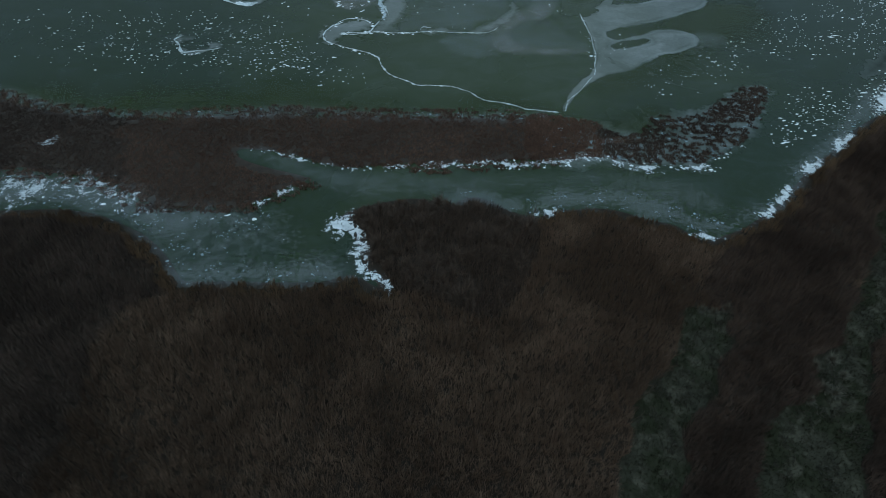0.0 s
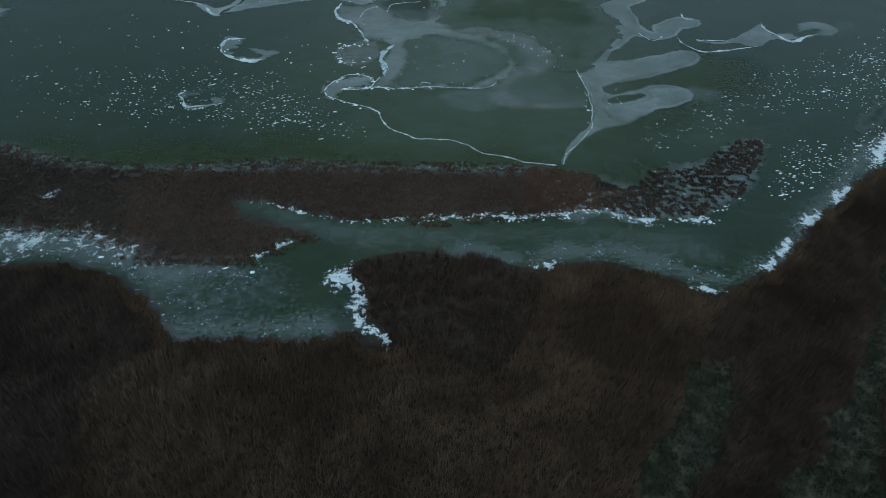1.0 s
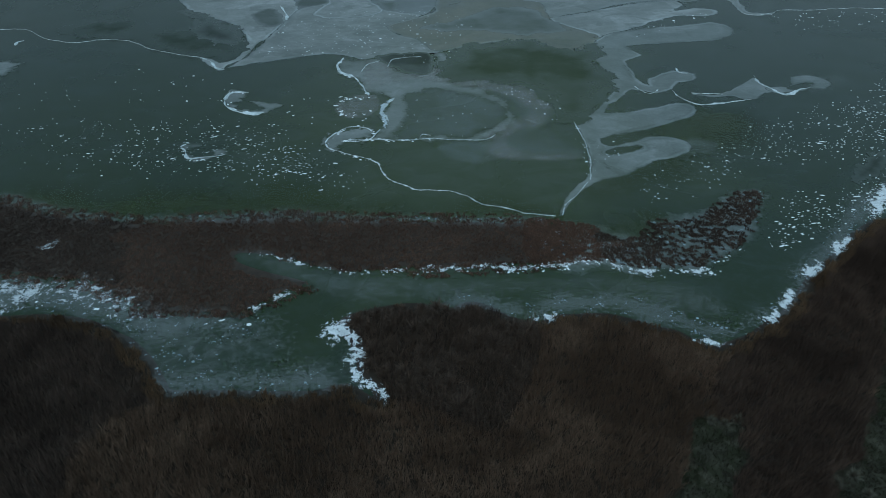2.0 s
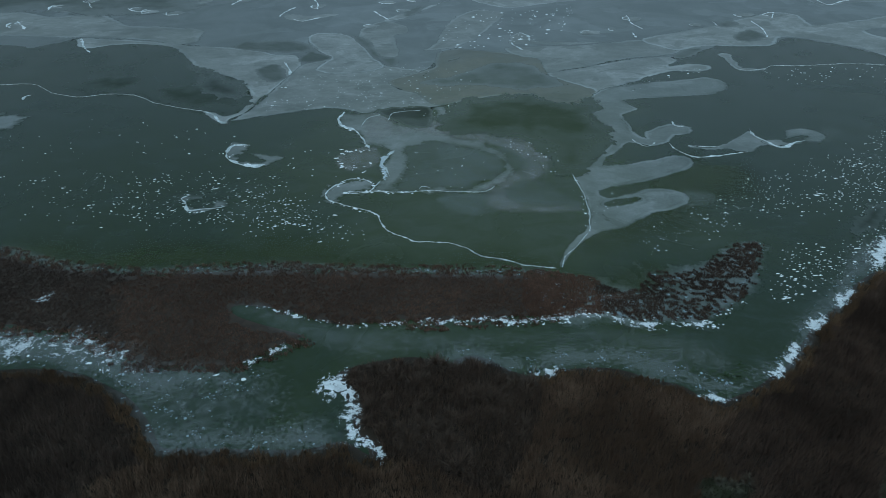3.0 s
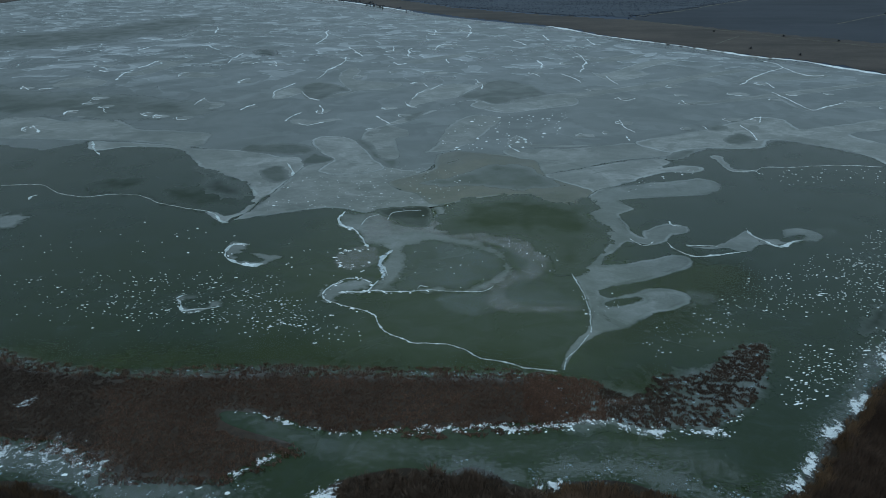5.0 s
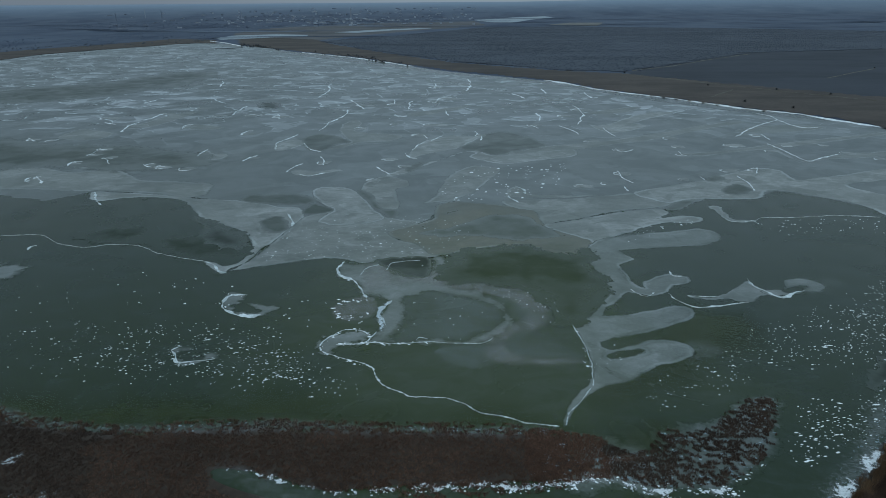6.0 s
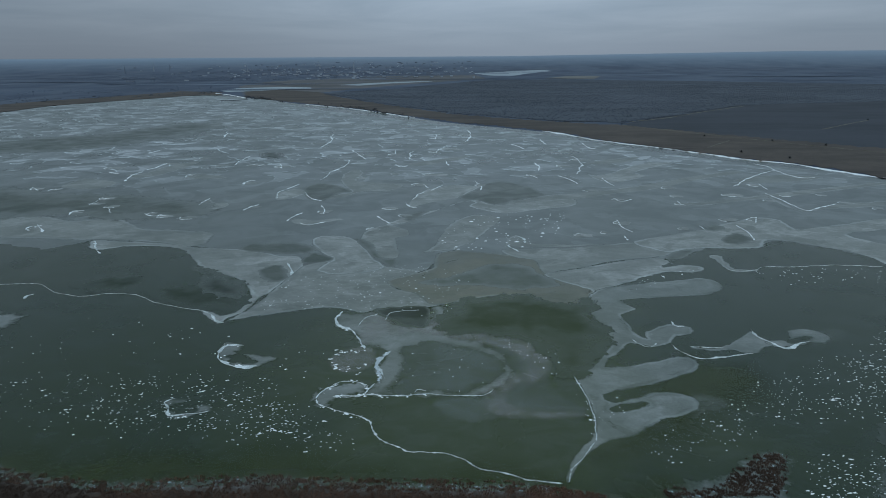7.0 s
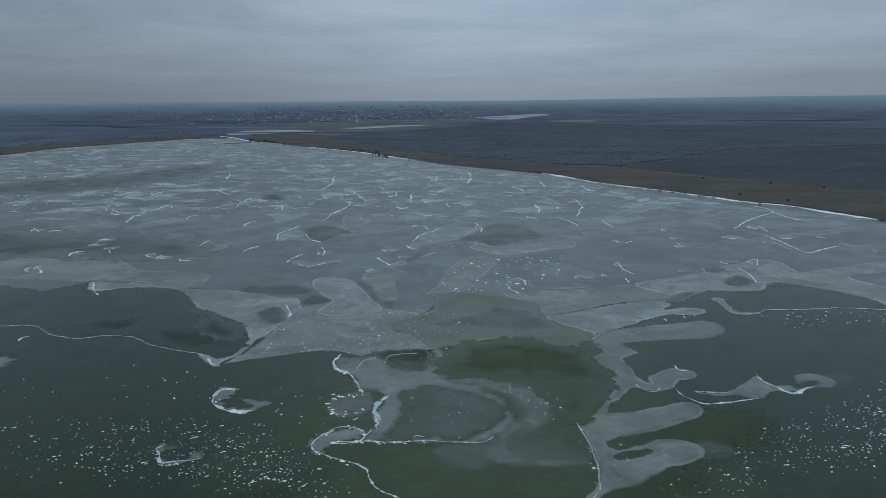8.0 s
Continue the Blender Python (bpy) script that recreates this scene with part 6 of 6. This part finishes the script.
draped("reed_belt", [(-421, 1350), (-285, 1186), (-136, 1019), (-42, 877), (9, 805), (75, 743), (129, 679), (149, 630), (206, 554), (245, 500), (278, 458), (296, 420), (312, 386)] + [(414, 516), (387, 553), (336, 611), (279, 674), (211, 756), (150, 792), (85, 847), (10, 919), (-85, 1076), (-226, 1336), (-297, 1517), (-422, 1634), (-494, 1585)], 0.6, M_REEDFAR, "brown reed belt along the far shore", "reed belt", 120)
# brown of the plain paled and greyed for haze
M_PLAIN = plain("brown_reed_plain", (0.088, 0.082, 0.084), (0.128, 0.116, 0.115), 0.02, rows=0.01)
draped("reed_plain", [(-428, 1371), (-402, 1454), (-292, 1492), (-212, 1704), (-54, 2024), (147, 2364), (127, 2890), (-222, 2774), (-502, 2453), (-603, 2183), (-591, 1842)], 0.5, M_PLAIN, "wide brown reed plain between lake and town", "reed plain", 90)
draped("dark_field", [(407, 508), (380, 543), (329, 599), (273, 659), (206, 738), (229, 810), (521, 1120), (823, 1191), (960, 1215)], 0.5, M_FIELD, "dark ploughed winter field", "field", 60)
for outline in ([(-566, 1619), (-557, 1737), (-463, 1794), (-365, 1751), (-348, 1686), (-422, 1634), (-486, 1558), (-527, 1536)], [(-319, 1888), (-249, 2002), (-169, 2106), (-86, 2145), (-34, 2114), (-159, 1992), (-246, 1843)], [(122, 3086), (261, 3283), (356, 3502), (539, 3591), (570, 3465), (365, 2943), (267, 2619), (192, 2708)]):
    draped("pond_ice", outline, 0.8, M_FARICE, "pale frozen pond beyond the lake", "pond", 60)
draped("pale_field", [(352, 2336), (481, 2585), (618, 2564), (524, 2254)], 1.4, M_PALEFIELD, "pale stubble field beyond the wood", "field")
for line, w in (([(228, 789), (296, 845), (386, 939), (480, 1031)], 7), ([(353, 1894), (542, 1695), (683, 1508), (774, 1361)], 12), ([(415, 701), (467, 746), (527, 797)], 5), ([(211, 756), (273, 659), (323, 588), (369, 527)], 3), ([(235, 564), (275, 613)], 4)):
    ob = ridge(line, w, 0.9, "narrow pale dirt track across the fields", 0.15)
    ob.name = "dirt_track"
    ob.data.materials[0] = M_TRACK
    tagged(ob, category="track", group="tracks", kind="structure")


def wood(name, outline, density, seed, size, material, label, rim=0.0, gate=-9.0, squat=1.0):
    """Leafless woodland as many small uneven crowns."""
    ring = wobble(np.concatenate([np.linspace(a, b, 12)[:-1] for a, b in zip(np.array(outline), np.roll(outline, -1, axis=0))]), 90, 14)
    q = scatter(ring, density, seed)
    if rim:
        q = q[signed(q, ring) < rim]
    if gate > -1:
        q = q[np.array([noise.noise((x / 45, y / 60, seed)) for x, y in q]) > gate]
    rng = np.random.default_rng(seed)
    n = len(q)
    s = size * rng.uniform(0.6, 1.25, n)
    base = rise(q[:, 0], q[:, 1])
    ring = [(1, 0, .35), (.3, .95, .45), (-.8, .6, .3), (-.8, -.6, .4), (.3, -.95, .3)]
    v = np.zeros((n, 7, 3))
    for k, (a, b, c) in enumerate(ring):
        j = rng.uniform(0.7, 1.3, n)
        v[:, k] = np.stack([q[:, 0] + a * s * 0.55 * j, q[:, 1] + b * s * 0.55 * j, base + s * c * j * squat], 1)
    v[:, 5] = np.stack([q[:, 0] + rng.normal(0, 0.1, n) * s, q[:, 1], base + s * squat], 1)
    v[:, 6] = np.stack([q[:, 0], q[:, 1], base], 1)
    tri = np.array([(k, (k + 1) % 5, 5) for k in range(5)] + [((k + 1) % 5, k, 6) for k in range(5)])
    ob = fast_mesh(name, v.reshape(-1, 3), np.zeros((0, 4), int), (np.arange(n)[:, None, None] * 7 + tri).reshape(-1, 3), material)
    return tagged(ob, label, "woodland", kind="stuff")


# tree colour lifted towards the haze-blue ground
M_TOWNTREE2 = plain("hazed_bare_trees", (0.076, 0.086, 0.106), (0.104, 0.114, 0.134), 0.05)
WOOD = [(-276, 1444), (-232, 1536), (-133, 1666), (136, 2195), (412, 2213), (885, 1958), (1191, 1729), (1300, 1651), (912, 1154), (774, 1118), (491, 1055), (227, 782), (151, 799), (10, 929), (-86, 1089)]
draped("wood_floor", WOOD, 0.9, M_WOOD, "dark floor of the leafless wood, blued by haze", "woodland", 90)
wood("woodland", WOOD, 0.034, 41, 2.8, M_WOODTREE, "wide dark leafless wood beyond the far shore, blued by haze", squat=0.6)
wood("shore_trees", [(-403, 1293), (-342, 1237), (-278, 1156), (-289, 1201), (-367, 1327), (-428, 1371)], 0.012, 42, 3.0, M_DARKTREE, "dark leafless trees along the far shore", gate=-0.1)
wood("shore_trees", [(-225, 1097), (-133, 997), (-41, 861), (-43, 894), (-140, 1055), (-236, 1153)], 0.012, 43, 2.3, M_DARKTREE, "dark leafless trees along the far shore", gate=-0.1)
wood("hedge_trees", [(-811, 1146), (-703, 1332), (-517, 1487), (-553, 1590), (-746, 1415), (-877, 1240)], 0.0040, 44, 2.8, M_TOWNTREE2, "scattered dark trees behind the reed belt", gate=0.0)

rng = np.random.default_rng(57)
# all three strip colours carry the blue of the far haze
FIELDS = (plain("hazed_pale_strip", (0.11, 0.135, 0.18), (0.15, 0.175, 0.22), 0.01), plain("hazed_field_strip", (0.076, 0.094, 0.14), (0.092, 0.11, 0.155), 0.01), plain("hazed_dark_copse", (0.042, 0.056, 0.090), (0.052, 0.067, 0.104), 0.01))
n_made = 0
while n_made < 46:
    y0, az = rng.uniform(1500, 3380), radians(rng.uniform(-34, 34))
    x0 = y0 * math.tan(az)
    if signed([(x0, y0)], LAKE)[0] > -120 or signed([(x0, y0)], np.array(WOOD))[0] > -60 or math.hypot(x0, y0) > 3380:
        continue
    n_made += 1
    w, d, kx = rng.uniform(60, 300), rng.uniform(10, 30) * y0 / 2500, rng.uniform(-60, 60)
    k = 2 if rng.random() < 0.45 else int(rng.random() < 0.6)
    draped("far_field", [(x0 - w, y0 - d), (x0 + w, y0 - d * rng.uniform(0.4, 1.2)), (x0 + w + kx, y0 + d), (x0 - w + kx, y0 + d * rng.uniform(0.4, 1.2))], 0.7 + 0.02 * n_made, FIELDS[k], ("pale stubble strip in the far plain, blued by haze", "field strip in the far plain, blued by haze", "dark copse in the far plain, blued by haze")[k], "field", 14)

# haze painted into the town trees as a pale blue colour
M_TOWNTREE = plain("hazed_town_trees", (0.088, 0.108, 0.150), (0.118, 0.140, 0.186), 0.01)
wood("town_trees", [(-1360, 2275), (-928, 2125), (-643, 2003), (-617, 2236), (-531, 2592), (-229, 2860), (112, 3196), (115, 3276), (-886, 3430), (-1701, 3236)], 0.0030, 46, 2.8, M_TOWNTREE, "bare trees between the town houses, blued by haze", gate=0.05)
wood("tree_line", [(-889, 1257), (-812, 1420), (-677, 1549), (-583, 1678), (-642, 1847), (-885, 1836), (-1042, 1690), (-1065, 1507)], 0.0034, 47, 2.6, M_TOWNTREE, "bare tree lines behind the far shore, blued by haze", gate=0.08)

# ---- lone bushes on the far fields, an unidentified dark strip by the dyke ----
BUSHES = shrub(260, 2.4, M_DARKTREE)
for i, (x, y) in enumerate([(314, 608), (252, 536), (275, 502), (346, 575), (527, 797), (212, 762), (264, 645)]):
    m = pose(x, y, place(x, y) + 0.6, 0, 0, 50 * i)
    ob = BUSHES if i == 0 else copy_thing(BUSHES, m)
    ob.matrix_world = m
    tagged(ob, "lone dark leafless bush on the far fields", "bush", "field bushes")
ob = ridge([(-433, 1235), (-409, 1242), (-389, 1262)], 14.0, 0.7, "thin dark strip beside the dyke", 0.1, M_DARKTREE)
ob.name = "reed_spit"
tagged(ob, category="reed spit", group="reed spits", kind="structure")

# ---- the town on the skyline ----
def box(bm, x0, y0, z0, x1, y1, z1):
    vs = [bm.verts.new(p) for p in ((x0, y0, z0), (x1, y0, z0), (x1, y1, z0), (x0, y1, z0), (x0, y0, z1), (x1, y0, z1), (x1, y1, z1), (x0, y1, z1))]
    for f in ((0, 3, 2, 1), (4, 5, 6, 7), (0, 1, 5, 4), (1, 2, 6, 5), (2, 3, 7, 6), (3, 0, 4, 7)):
        bm.faces.new([vs[k] for k in f])


def part(name, bm, material, parent, label=""):
    me = bpy.data.meshes.new(name)
    bm.to_mesh(me)
    bm.free()
    me.materials.append(material)
    ob = new(name, me)
    ob.parent = parent
    if label:
        tagged(ob, label)
    return ob


def house(w, d, h, flat):
    root = new("house")
    bm = bmesh.new()
    box(bm, -w / 2, -d / 2, 0, w / 2, d / 2, h)
    part("wall", bm, M_WALL, root)
    bm = bmesh.new()
    if flat:
        box(bm, -w / 2 - 0.4, -d / 2 - 0.4, h, w / 2 + 0.4, d / 2 + 0.4, h + 0.8)
    else:
        e, r = 0.8, d * 0.35
        vs = [bm.verts.new(p) for p in ((-w / 2 - e, -d / 2 - e, h), (w / 2 + e, -d / 2 - e, h), (w / 2 + e, d / 2 + e, h), (-w / 2 - e, d / 2 + e, h), (-w / 2 - e, 0, h + r), (w / 2 + e, 0, h + r))]
        for f in ((0, 1, 5, 4), (2, 3, 4, 5), (1, 2, 5), (3, 0, 4), (3, 2, 1, 0)):
            bm.faces.new([vs[k] for k in f])
    part("roof", bm, M_ROOF, root)
    return tagged(root, "pale town building with a grey roof in the distance", "building", "town buildings")


rng = np.random.default_rng(91)
models = [house(14, 9, 4, True), house(8, 7, 3, False), house(26, 9, 4, True), house(7, 7, 7, True), house(11, 7, 3.4, False)]
for m in models:
    m.location = (0, 0, 0)
spots = []
while len(spots) < 290:
    r, az = 2350 + 2100 * rng.beta(1.7, 1.3), radians(rng.normal(-9, 8.5))
    if not -27 < math.degrees(az) < 3:
        continue
    spots.append((r * math.sin(az), r * math.cos(az)))
for i, (x, y) in enumerate(spots):
    m = models[rng.integers(5)]
    mat = pose(x, y, place(x, y) - 0.5, 0, 0, rng.uniform(-40, 40))
    if i < 5:
        models[i].matrix_world = mat
    else:
        copy_thing(m, mat)


def chimney(x, y, h, w):
    root = new("chimney")
    bm = bmesh.new()
    bmesh.ops.create_cone(bm, segments=12, radius1=w, radius2=w * 0.6, depth=h, cap_ends=True)
    bmesh.ops.translate(bm, verts=bm.verts, vec=(0, 0, h / 2))
    part("stack", bm, M_WALL, root)
    bm = bmesh.new()
    bmesh.ops.create_cone(bm, segments=12, radius1=w * 0.72, radius2=w * 0.72, depth=h * 0.06, cap_ends=True)
    bmesh.ops.translate(bm, verts=bm.verts, vec=(0, 0, h * 0.97))
    part("rim", bm, M_ROOF, root)
    root.location = (x, y, place(x, y))
    tagged(root, "tall factory chimney in the distant town", "chimney", "chimneys")


for (x, y), h, w in zip([(-485, 3428), (-1615, 3254), (-1561, 3458), (-1482, 3474), (-1083, 3537)], (50, 36, 42, 38, 32), (3.2, 2.4, 2.4, 2.4, 2)):
    chimney(x, y, h, w)
